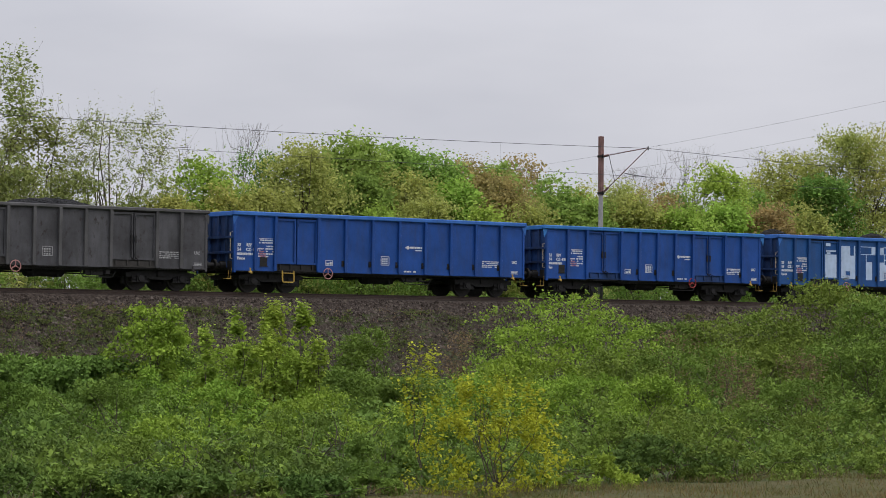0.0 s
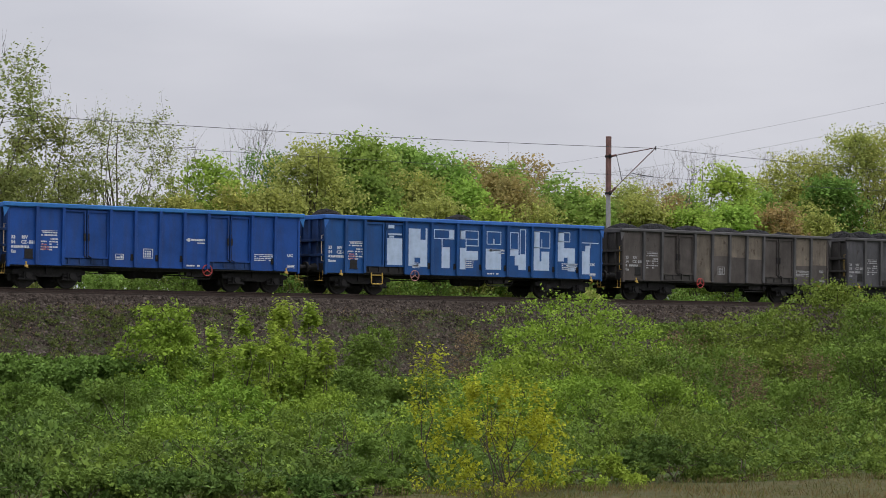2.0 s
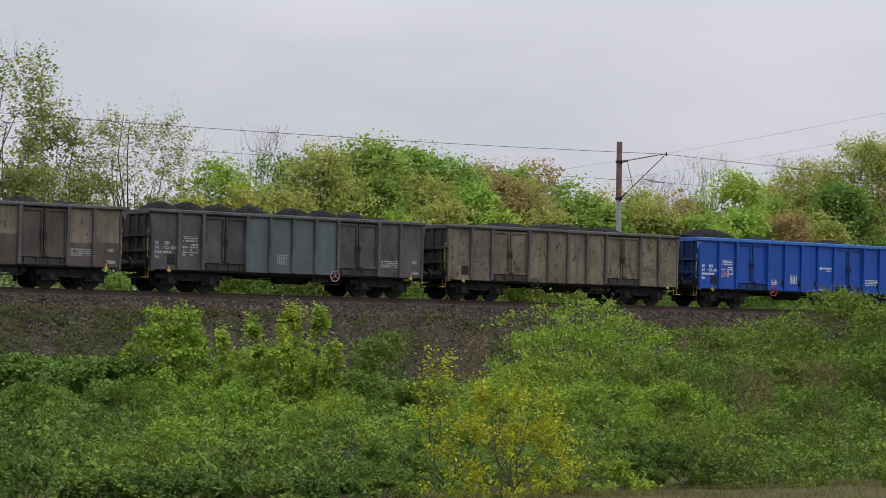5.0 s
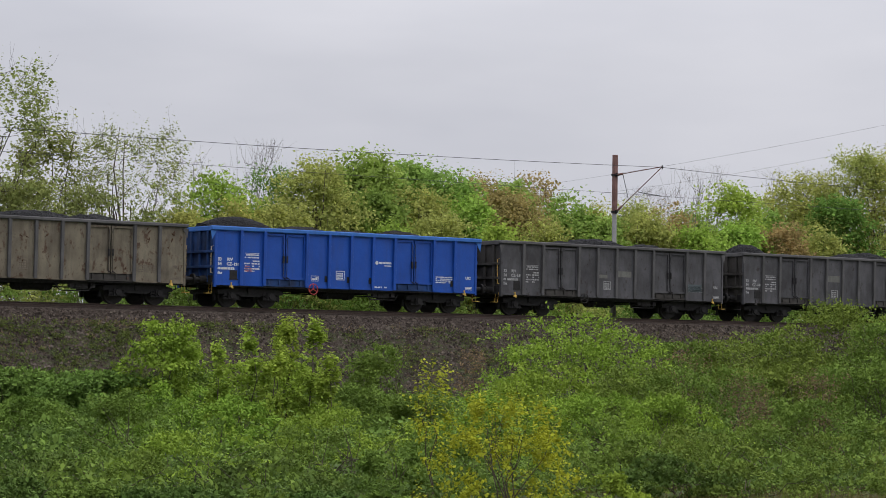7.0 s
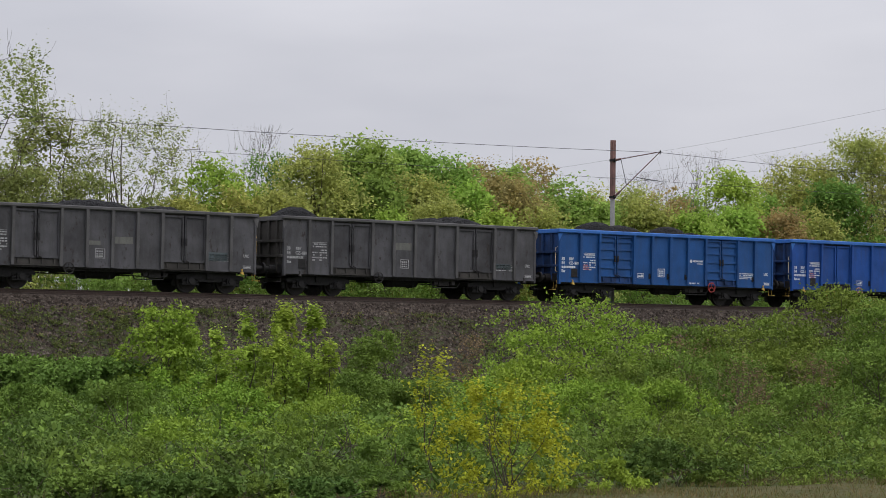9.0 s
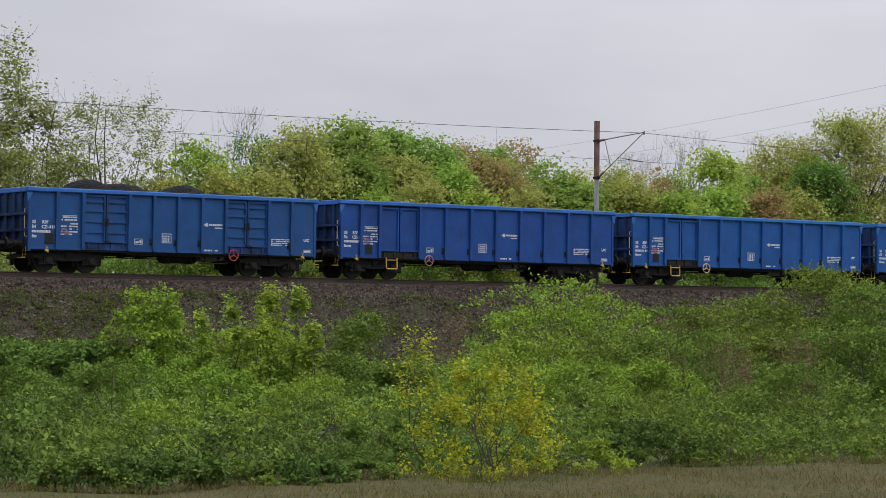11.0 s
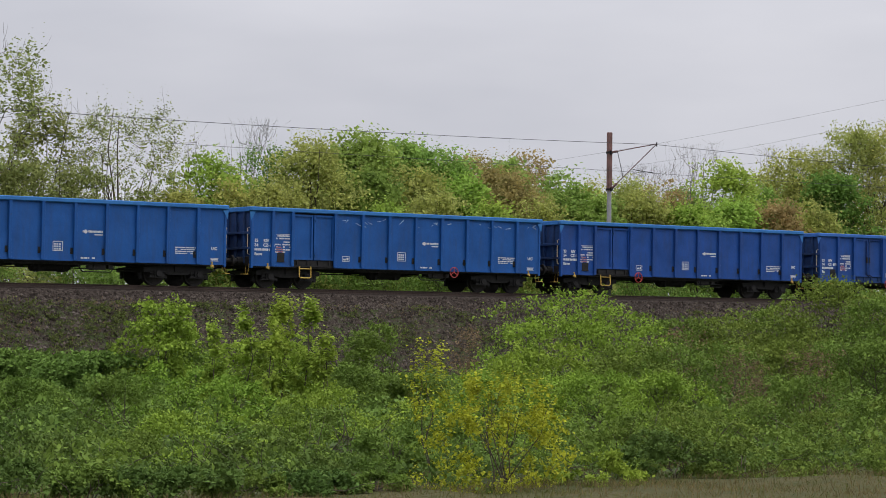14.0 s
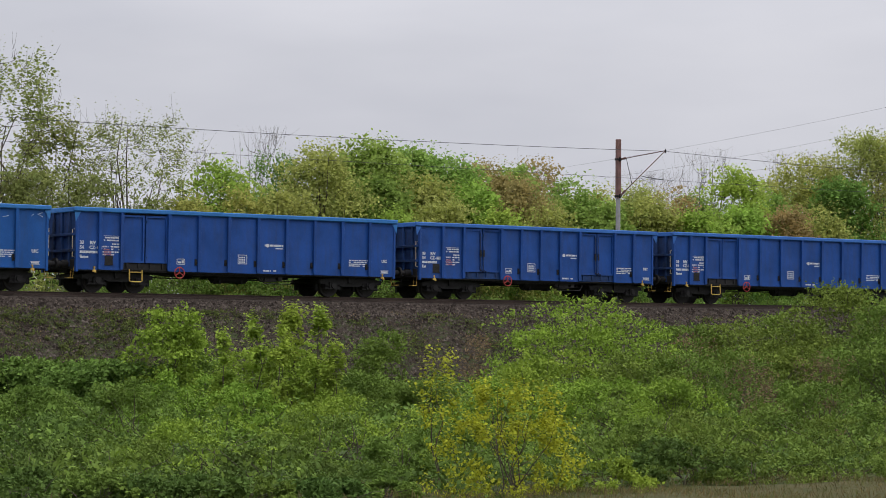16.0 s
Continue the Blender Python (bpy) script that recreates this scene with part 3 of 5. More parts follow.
def letters(w, kind, mt, face, pale, seed):
    long_ = kind == "long"
    x0 = -7.10 if long_ else -6.22
    t = lambda s, size: shared(("text", s, size, mt.name), lambda: text_mesh(s, size, mt))
    for nm, s, size, x, z in (("lettering", "33", 0.17, x0, 1.80), ("lettering", "RIV", 0.17, x0 + 0.42, 1.80), ("lettering", "54", 0.17, x0, 1.62), ("lettering", "CZ", 0.17, x0 + 0.40, 1.62), ("lettering", "Eanos" if long_ else "Eas", 0.15, x0, 1.28), ("lettering", "UIC", 0.16, 6.60 if long_ else 5.80, 1.42)):
        part(nm, t(s, size), w, pose(x, face, z) @ UPRIGHT)
    rows = {
        "number": (bars_mesh("number", speckle(seed + 1, 0.78, 0.17, 1, 0.92, 0.052), mt), x0, 1.43),
        "owner_mark": (bars_mesh("owner_mark", [(0.0, 0.05, 0.03, 0.055), (0.09, 0.15, 0, 0.12), (0.18, 0.24, 0, 0.12), (0.27, 0.30, 0, 0.12)], mt), x0 + 0.64, 1.62),
        "load_table": (shared(("table", mt.name), lambda: bars_mesh("load_table", speckle(5, 0.72, 0.50, 5, 0.68, 0.075), mt)), -6.14 if long_ else -5.02, 1.38),
        "load_frame": (shared(("tframe", mt.name), lambda: bars_mesh("load_frame", speckle(8, 0.66, 0.20, 2, 0.95, 0.06) + [(0.0, 0.66, 0.20, 0.216)], mt)), -6.10 if long_ else -5.0, 1.92),
        "info_plate": (shared(("plate", mt.name), lambda: bars_mesh("info_plate", [(0, 0.42, 0, 0.025), (0, 0.42, 0.345, 0.37), (0, 0.025, 0, 0.37), (0.395, 0.42, 0, 0.37)] + [(0.06 + 0.1 * i, 0.13 + 0.1 * i, 0.05 + 0.09 * j, 0.11 + 0.09 * j) for i in range(3) for j in range(3)], mt)), -0.22 if long_ else -0.70, 1.20),
        "small_plate": (shared(("plate2", mt.name), lambda: bars_mesh("small_plate", [(0, 0.36, 0, 0.02), (0, 0.36, 0.2, 0.22), (0, 0.02, 0, 0.22), (0.34, 0.36, 0, 0.22), (0.05, 0.2, 0.05, 0.12), (0.22, 0.31, 0.05, 0.16)], mt)), -2.95 if long_ else -1.90, 1.12),
        "company_sign": (shared(("sign", mt.name), lambda: sign_mesh(mt)), 1.05 if long_ else 1.20, 1.86),
        "notice": (shared(("notice", mt.name), lambda: bars_mesh("notice", speckle(9, 0.95, 0.30, 4, 0.9, 0.10), mt)), 5.00 if long_ else 4.26, 1.22),
        "end_number": (shared(("endno", mt.name), lambda: bars_mesh("end_number", [(0, 0.38, 0, 0.018), (0, 0.38, 0.10, 0.118), (0.03, 0.35, 0.035, 0.085)], mt)), 6.55 if long_ else 5.78, 0.98),
        "length_mark": (shared(("len", mt.name), lambda: bars_mesh("length_mark", speckle(12, 0.62, 0.11, 1, 0.7, 0.1), mt)), 0.95 if long_ else 1.2, 0.92),
    }
    for nm, (me, x, z) in rows.items():
        if nm == "number" or nm == "owner_mark" or pale or nm not in ("company_sign", "small_plate", "length_mark"):
            part(nm, me, w, pose(x, face, z), kind="stuff" if nm in ("load_table", "load_frame", "notice", "number", "length_mark", "info_plate") else "")
    if pale:
        part("warning_mark", shared(("redmark",), lambda: bars_mesh("warning_mark", speckle(21, 0.34, 0.26, 3, 0.7, 0.11), RED_MARK)), w, pose(-6.10 if long_ else -5.0, face - 0.003, 1.40), label="faded red warning mark", kind="stuff")
    bm = bmesh.new() if ("pocket",) not in MESH else None
    if bm:
        box(bm, 0, 0.34, -0.012, 0, 0, 0.34)
        box(bm, -0.02, 0.36, -0.03, 0, -0.03, 0)
        MESH["pocket",] = finish(bm, "label_pocket", STEEL_DARK)
    part("label_pocket", MESH["pocket",], w, pose(-6.05 if long_ else -5.68, face + 0.003, 1.05 if long_ else 1.10))


def sign_mesh(mt):
    """A white sign: a round emblem and a bar of lettering."""
    bm = bmesh.new()
    disc(bm, (0.09, -0.002, 0.10), "y", 0.075, 0.004, 12)
    tube(bm, [(-0.04, -0.002, 0.10), (0.0, -0.002, 0.10)], [0.02, 0.045], 4)
    for r in speckle(31, 0.62, 0.12, 1, 1.0, 0.09):
        box(bm, 0.2 + r[0], 0.2 + r[1], -0.004, 0, 0.05 + r[2], 0.06 + r[3])
    box(bm, 0.46, 0.80, -0.004, 0, -0.03, 0.01)
    return finish(bm, "company_sign", mt)


def panel_mesh(width, mt):
    """A bay of side sheet with a folded lower edge."""
    bm = bmesh.new()
    box(bm, -width / 2, width / 2, 0.0, 0.03, 0.902, 3.02)
    box(bm, -width / 2, width / 2, -0.03, 0.05, 0.84, 0.90)
    return finish(bm, "panel", mt)


def rib_mesh(mt, at_door):
    bm = bmesh.new()
    w = 0.062
    d = 0.125
    v = box(bm, -w, w, -d, 0.0, 0.86, 3.02)
    for q in (0, 1):
        v[q].co.y = -0.085
    bevelled(bm, 0.008)
    return finish(bm, "rib", mt)


def corner_mesh(mt):
    bm = bmesh.new()
    box(bm, -0.05, 0.05, -0.035, 0.10, 0.76, 3.0)
    bevelled(bm, 0.01)
    return finish(bm, "corner_post", mt)


def rim_mesh(half, zr, mt, deep):
    bm = bmesh.new()
    box(bm, -half, half, -0.10, 0.06, zr - deep, zr)
    bevelled(bm, 0.03)
    for e in (-1, 1):
        # gusset below the rim's end
        v = [bm.verts.new(p) for p in ((e * half, -0.05, zr - 0.19), (e * (half - 0.26), -0.05, zr - 0.19), (e * (half - 0.05), -0.05, zr - 0.55))]
        bm.faces.new(v)
        u = [bm.verts.new(p.co + Vector((0, 0.012, 0))) for p in v]
        bm.faces.new(u[::-1])
        for i in range(3):
            bm.faces.new((v[i], u[i], u[(i + 1) % 3], v[(i + 1) % 3]))
    return finish(bm, "top_rail", mt)


def door_mesh(width, mt, ribbed):
    bm = bmesh.new()
    x = width / 2
    box(bm, -x, x, -0.005, 0.04, 1.14, 2.95)
    for x0, x1, z0, z1 in ((-x, -x + 0.07, 1.14, 2.95), (x - 0.07, x, 1.14, 2.95), (-x + 0.069, x - 0.069, 1.142, 1.22), (-x + 0.069, x - 0.069, 2.87, 2.948)):
        box(bm, x0, x1, -0.060, -0.003, z0, z1)
    if ribbed:
        for z in (1.55, 1.95, 2.35, 2.70):
            box(bm, -x + 0.068, x - 0.068, -0.05, -0.003, z - 0.05, z + 0.05)
    else:
        for z in (1.35, 2.70):
            box(bm, -x - 0.02, -x + 0.10, -0.06, -0.046, z - 0.04, z + 0.04)
    return finish(bm, "door", mt)


def latch_mesh():
    bm = bmesh.new()
    tube(bm, [(0, -0.02, -0.78), (0, -0.02, 0.86)], 0.018, 6)
    box(bm, -0.035, 0.035, -0.06, 0.0, -0.16, 0.12)
    tube(bm, [(0, -0.03, -0.72), (0.10, -0.10, -0.80)], 0.02, 6)
    return finish(bm, "latch", STEEL_DARK)


def sill_backing_mesh(width, mt):
    bm = bmesh.new()
    # tall box: dark backing added behind the doors so their gaps look shaded
    box(bm, -width / 2, width / 2, 0.09, 0.12, 0.90, 3.05)
    box(bm, -width / 2, width / 2, 0.03, 0.089, 0.92, 1.11)
    box(bm, -width / 2, width / 2, -0.02, 0.10, 0.86, 0.91)
    for k in range(4):
        x = -width / 2 + width * (k + 0.5) / 4
        box(bm, x - 0.03, x + 0.03, -0.02, 0.03, 0.92, 1.12)
    return finish(bm, "door_sill", mt)


def hook_mesh(mt):
    bm = bmesh.new()
    tube(bm, [(0, 0, 0.16), (0, -0.01, 0.02), (0.0, -0.05, -0.05), (0.06, -0.05, -0.06)], [0.035, 0.03, 0.03, 0.025], 6)
    box(bm, -0.07, 0.07, -0.03, 0.02, -0.03, 0.04)
    return finish(bm, "lashing_hook", mt)


def sole_mesh(h, mt):
    bm = bmesh.new()
    box(bm, -h, h, -SIDE_Y + 0.09, -SIDE_Y + 0.16, 0.78, 1.06)
    box(bm, -h, h, -SIDE_Y + 0.02, -SIDE_Y + 0.16, 0.80, 0.83)
    # the fish-belly stiffener between the bogies
    v = box(bm, -2.6, 2.6, -SIDE_Y + 0.20, -SIDE_Y + 0.26, 0.71, 0.80)
    for q in (0, 3):
        v[q].co.x = -2.0
    for q in (1, 2):
        v[q].co.x = 2.0
    return finish(bm, "sole_bar", mt)


def end_mesh(zr, mt):
    bm = bmesh.new()
    y = SIDE_Y - 0.04
    box(bm, 0.0, 0.05, -y, y, 0.95, zr - 0.18)
    return finish(bm, "end_wall", mt)


def end_post_mesh(zr, mt):
    bm = bmesh.new()
    box(bm, -0.09, -0.002, -0.06, 0.06, 0.95, zr - 0.19)
    bevelled(bm, 0.01)
    return finish(bm, "end_post", mt)


def end_beam_mesh(mt):
    bm = bmesh.new()
    y = SIDE_Y - 0.05
    box(bm, -0.12, -0.001, -y, y, -0.05, 0.05)
    bevelled(bm, 0.01)
    return finish(bm, "end_beam", mt)


def end_rail_mesh(zr, mt):
    bm = bmesh.new()
    box(bm, -0.07, 0.09, -SIDE_Y + 0.062, SIDE_Y - 0.062, zr - 0.19, zr - 0.005)
    bevelled(bm, 0.02)
    return finish(bm, "end_rail", mt)


def head_mesh():
    bm = bmesh.new()
    box(bm, -0.05, 0.12, -1.28, 1.28, 0.86, 1.22)
    bevelled(bm, 0.015)
    return finish(bm, "head_stock", STEEL_DARK)


def buffer_mesh(reach):
    bm = bmesh.new()
    disc(bm, (-0.05 - reach * 0.25, 0, 0), "x", 0.13, reach * 0.5, 14)
    disc(bm, (-reach * 0.65, 0, 0), "x", 0.09, reach * 0.6, 12)
    disc(bm, (-reach + 0.02, 0, 0), "x", 0.225, 0.035, 18)
    return finish(bm, "buffer", STEEL_DARK)


def coupling_mesh(reach):
    bm = bmesh.new()
    box(bm, -reach * 0.6, 0, -0.05, 0.05, -0.06, 0.06)
    tube(bm, [(-reach * 0.55, 0, 0.05), (-reach * 0.75, 0, -0.02), (-reach * 0.9, 0, -0.1), (-reach, 0, -0.12)], 0.035, 6)
    tube(bm, [(-reach * 0.5, 0.03, -0.04), (-reach * 0.6, 0.05, -0.35), (-reach * 0.3, 0.05, -0.42)], 0.025, 6)
    return finish(bm, "coupling", STEEL_DARK)


def grab_mesh(mt):
    bm = bmesh.new()
    tube(bm, [(0.10, 0, 0.0), (0, 0, 0.02), (0, 0, 1.04), (0.10, 0, 1.06)], 0.015, 6)
    return finish(bm, "hand_rail", mt)


def foot_mesh(mt):
    bm = bmesh.new()
    box(bm, -0.10, 0.12, -0.12, 0.12, -0.012, 0.012)
    tube(bm, [(0.11, -0.10, 0.0), (0.15, -0.10, 0.42)], 0.008, 4)
    tube(bm, [(0.11, 0.10, 0.0), (0.15, 0.10, 0.42)], 0.008, 4)
    return finish(bm, "foot_step", mt)


def hose_mesh():
    bm = bmesh.new()
    tube(bm, [(-0.02, 0, 0.1), (-0.16, 0, 0.02), (-0.22, 0.02, -0.22), (-0.16, 0.03, -0.42), (-0.40, 0.05, -0.40)], 0.028, 6)
    return finish(bm, "brake_hose", STEEL_DARK)


def tank_mesh():
    bm = bmesh.new()
    disc(bm, (0, 0, 0), "x", 0.21, 1.5, 16)
    disc(bm, (0, 0, 0), "x", 0.16, 1.62, 16)
    for x in (-0.5, 0.5):
        box(bm, x - 0.04, x + 0.04, -0.225, 0.225, -0.23, 0.30)
    return finish(bm, "air_tank", STEEL_DARK)


def rigging_mesh(pivot):
    bm = bmesh.new()
    tube(bm, [(-pivot + 1.2, -0.25, 0.62), (pivot - 1.2, -0.25, 0.60)], 0.025, 6)
    tube(bm, [(-pivot + 1.4, -1.05, 0.72), (pivot - 1.4, -1.05, 0.72)], 0.018, 6)
    for x in (-1.7, -0.9, 1.1, 2.3):
        box(bm, x - 0.03, x + 0.03, -1.08, 0.3, 0.64, 0.74)
    tube(bm, [(0.9, -1.25, 0.72), (1.1, -1.27, 0.46), (2.3, -1.27, 0.46), (2.5, -1.25, 0.72)], 0.022, 6)
    tube(bm, [(1.1, -1.27, 0.58), (2.3, -1.27, 0.58)], 0.012, 6)
    return finish(bm, "brake_rigging", STEEL_DARK)


def valve_mesh():
    bm = bmesh.new()
    box(bm, -0.26, 0.26, -0.2, 0.2, -0.12, 0.14)
    box(bm, 0.32, 0.50, -0.3, -0.1, -0.08, 0.08)
    disc(bm, (-0.42, -0.12, 0.0), "y", 0.1, 0.2, 12)
    return finish(bm, "valve_box", STEEL_GREY)


def step_mesh(mt):
    bm = bmesh.new()
    tube(bm, [(-0.27, 0, 0.46), (-0.27, -0.02, 0.03), (-0.22, -0.02, 0.0), (0.22, -0.02, 0.0), (0.27, -0.02, 0.03), (0.27, 0, 0.46)], 0.026, 6)
    tube(bm, [(-0.27, 0, 0.36), (0.27, 0, 0.36)], 0.022, 6)
    return finish(bm, "ladder_step", mt)


def coal_mesh(name, half, heaps, seed):
    """A coal load: a rough bed below the rim with heaps standing above it."""
    nx, ny = 110, 18
    y1 = SIDE_Y - 0.12
    verts = []
    for i in range(nx + 1):
        for j in range(ny + 1):
            x, y = -half + 2 * half * i / nx, -y1 + 2 * y1 * j / ny
            z = 2.75
            for hx, hw, hz in heaps:
                d = math.sqrt(((x - hx) / hw) ** 2 + (y / 1.35) ** 2)
                z = max(z, 2.75 + (hz + 0.45) * max(0, 1 - d * d))
            z += 0.05 * noise.noise(Vector((x * 3, y * 3, seed))) + 0.035 * noise.noise(Vector((x * 9, y * 9, seed + 4)))
            edge = min(i, nx - i, j, ny - j)
            if edge == 0:
                z = min(z, 2.7)
            verts.append((x, y, z))
    m = ny + 1
    faces = [(i * m + j, (i + 1) * m + j, (i + 1) * m + j + 1, i * m + j + 1) for i in range(nx) for j in range(ny)]
    n0 = len(verts)
    verts += [(-half, -y1, 1.13), (half, -y1, 1.13), (half, y1, 1.13), (-half, y1, 1.13)]
    bl, br, tr, tl = 0, nx * m, nx * m + ny, ny
    faces += [(n0, n0 + 3, n0 + 2, n0 + 1), tuple([n0, n0 + 1] + [i * m for i in range(nx, -1, -1)]), tuple([n0 + 2, n0 + 3] + [i * m + ny for i in range(nx + 1)]), tuple([n0 + 3, n0] + list(range(ny + 1))), tuple([n0 + 1, n0 + 2] + [nx * m + j for j in range(ny, -1, -1)])]
    me = bpy.data.meshes.new(name)
    me.from_pydata(verts, [], faces)
    me.materials.append(COAL)
    return me


WHEELS, TRAIN = [], []
BLUE = paint("blue_paint", (0.008, 0.062, 0.275), (0.005, 0.044, 0.195), 0.2, 0.6)
BLUE_DULL = paint("dull_blue_paint", (0.009, 0.070, 0.235), (0.007, 0.050, 0.17), 0.25, 0.5)
BLUE_NEW = paint("fresh_blue_paint", (0.009, 0.066, 0.34), (0.007, 0.052, 0.275), 0.0, 0.3, 0.4)
BLUE_PALE = paint("faded_blue_paint", (0.007, 0.082, 0.305), (0.005, 0.062, 0.235), 0.25, 0.45)
BLUE_PALE_RIM = paint("faded_blue_rim", (0.030, 0.165, 0.44), (0.022, 0.13, 0.36), 0.15, 0.2)
BLUE_RIM = paint("blue_rim", (0.035, 0.14, 0.44), (0.025, 0.11, 0.36), 0.1, 0.2)
GREY = paint("grey_brown_paint", (0.086, 0.084, 0.091), (0.044, 0.043, 0.046), 0.95, 1.0, 0.75, (0.030, 0.024, 0.021))
GREY_RIM = paint("grey_rim", (0.098, 0.095, 0.096), (0.058, 0.056, 0.056), 0.3, 0.4, 0.7)
BROWN = paint("brown_grime_paint", (0.088, 0.076, 0.069), (0.050, 0.043, 0.039), 0.9, 0.95, 0.75, (0.030, 0.022, 0.018))
SAND = paint("sand_patch_paint", (0.180, 0.150, 0.115), (0.090, 0.076, 0.062), 1.0, 1.0, 0.75, (0.045, 0.030, 0.022))
SLATE = paint("slate_green_paint", (0.090, 0.112, 0.120), (0.064, 0.080, 0.086), 0.2, 0.45, 0.7)
TAN = paint("tan_grey_paint", (0.180, 0.155, 0.112), (0.088, 0.074, 0.056), 1.15, 0.95, 0.75, (0.060, 0.030, 0.018))
# end paints: real grime plus the shade between wagons, put into the colour
END_BLUE_SHADED = paint("grimy_shaded_blue_end_paint", (0.014, 0.055, 0.19), (0.010, 0.022, 0.055), 0.5, 1.2, 0.75)
END_GREY_SHADED = paint("grimy_shaded_grey_end_paint", (0.060, 0.055, 0.050), (0.030, 0.027, 0.025), 0.6, 1.2, 0.8)
PATCH = paint("pale_patch_paint", (0.15, 0.15, 0.135), (0.10, 0.10, 0.092), 0.6, 0.8, 0.75)
UNDER = plain("underframe_grime", (0.022, 0.020, 0.019), 0.8, 0, 0.35, 6)


def graffiti():
    """Blocky silver letters, one to a bay, as strokes and outlines."""
    out = []

    def bay(x, rows):
        out.append((bars_mesh("graffiti", rows, GRAFFITI), x, 0.0, "graffiti", "blocky silver graffiti letter"))

    def frame_rows(x0, x1, z0, z1, t=0.035):
        return [(x0, x1, z0, z0 + t), (x0, x1, z1 - t, z1), (x0, x0 + t, z0 + t, z1 - t), (x1 - t, x1, z0 + t, z1 - t)]

    bay(-4.22, [(0.0, 0.76, 1.18, 2.32), (0.05, 0.35, 2.72, 2.86), (0.05, 0.72, 2.45, 2.52), (0.1, 0.34, 2.34, 2.42)])
    bay(-3.14, [(0.0, 0.30, 1.2, 2.75), (0.30, 0.60, 1.55, 2.75), (0.60, 0.95, 1.18, 2.30), (0.86, 0.95, 2.30, 2.78), (0.30, 0.6, 1.18, 1.3)])
    bay(-1.85, frame_rows(0.0, 1.05, 2.36, 2.76) + [(0.40, 0.82, 1.15, 2.02), (0.40, 0.44, 2.02, 2.36), (0.78, 1.02, 2.40, 2.72)])
    bay(-0.5, [(0.0, 0.30, 1.12, 2.02), (0.30, 0.95, 1.52, 1.90), (0.0, 0.28, 2.40, 2.76)] + frame_rows(0.0, 0.98, 2.38, 2.76) + [(0.30, 0.34, 1.9, 2.38), (0.94, 0.98, 2.1, 2.38), (0.34, 0.94, 2.1, 2.14)])
    bay(0.86, [(0.0, 0.82, 1.14, 2.02)] + frame_rows(0.05, 0.82, 2.20, 2.76) + [(0.40, 0.46, 2.20, 2.45)])
    bay(2.17, [(0.45, 0.85, 1.16, 1.80), (0.25, 0.45, 1.35, 2.0), (0.0, 0.25, 1.75, 2.05)] + frame_rows(0.0, 0.45, 2.0, 2.76) + frame_rows(0.52, 0.85, 1.8, 2.9))
    bay(3.45, [(0.0, 0.32, 1.16, 2.85), (0.32, 0.85, 1.16, 1.55), (0.42, 0.85, 1.55, 1.98)] + frame_rows(0.0, 0.90, 2.12, 2.85) + [(0.42, 0.46, 2.12, 2.50)])
    bay(4.78, [(0.0, 0.34, 1.58, 2.85), (0.34, 0.95, 1.75, 2.16), (0.55, 0.95, 1.16, 1.75)] + frame_rows(0.0, 0.68, 2.42, 2.85))
    bay(6.02, [(0.12, 0.55, 1.05, 2.05), (0.30, 0.55, 2.05, 2.30), (0.0, 1.05, 2.40, 2.44), (0.0, 0.04, 2.44, 2.76), (0.55, 0.59, 2.2, 2.44)])
    return out


def scuffs():
    """Short pale scrapes in the paint below the rim."""
    rng = random.Random(77)
    out = []
    for k in range(26):
        x, z = rng.uniform(-3.2, 7.0), 2.86 - abs(rng.gauss(0, 0.10))
        ln, tilt = rng.uniform(0.06, 0.26), rng.uniform(-0.6, 0.9)
        bm = bmesh.new()
        tube(bm, [(0, 0, 0), (ln, -0.003, ln * tilt)], [0.004, 0.016], 4)
        out.append((finish(bm, "scuff", GRAFFITI), x, z, "scuff", ""))
    return out


def scratches():
    """Dark rusty gouges in the side sheets, bay by bay."""
    rng = random.Random(41)
    mt = plain("rust_scratch", (0.060, 0.028, 0.016), 0.9, 0, 0.4, 10)
    out = []
    for k in range(85):
        x, z = rng.uniform(-6.2, 5.9), rng.choice((rng.uniform(1.25, 2.0), rng.uniform(2.2, 2.85)))
        if any(abs(x - r) < 0.36 for r in KINDS["short"]["ribs"]) or 2.1 < abs(x) < 4.2 and rng.random() < 0.6:
            continue
        ln, tilt = rng.uniform(0.05, 0.24), rng.choice((rng.uniform(0.5, 1.4), rng.uniform(-1.4, -0.4), 3.0))
        bm = bmesh.new()
        s = ln / math.hypot(1, tilt)
        tube(bm, [(0, 0, 0), (s * 0.5, -0.002, s * tilt * 0.6), (s, 0, s * tilt)], [0.007, 0.026, 0.008], 4)
        out.append((finish(bm, "scratch", mt), x, z, "scratch", ""))
    return out


def ring_plate_mesh():
    """A lashing ring on its dark plate at the foot of a rib."""
    bm = bmesh.new()
    box(bm, -0.05, 0.05, -0.02, 0, -0.12, 0.12)
    tube(bm, [(0.05 * math.cos(q), -0.035, -0.03 + 0.06 * math.sin(q)) for q in (2 * math.pi * k / 8 for k in range(9))], 0.012, 4)
    return finish(bm, "lashing_ring", STEEL_DARK)


def patches(rows):
    """Rectangles where old lettering was painted over."""
    return [(bars_mesh("painted_patch", [(0, w, 0, h)], SLATE if k % 2 else PATCH), x, z, "painted_patch", "") for k, (x, z, w, h) in enumerate(rows)]


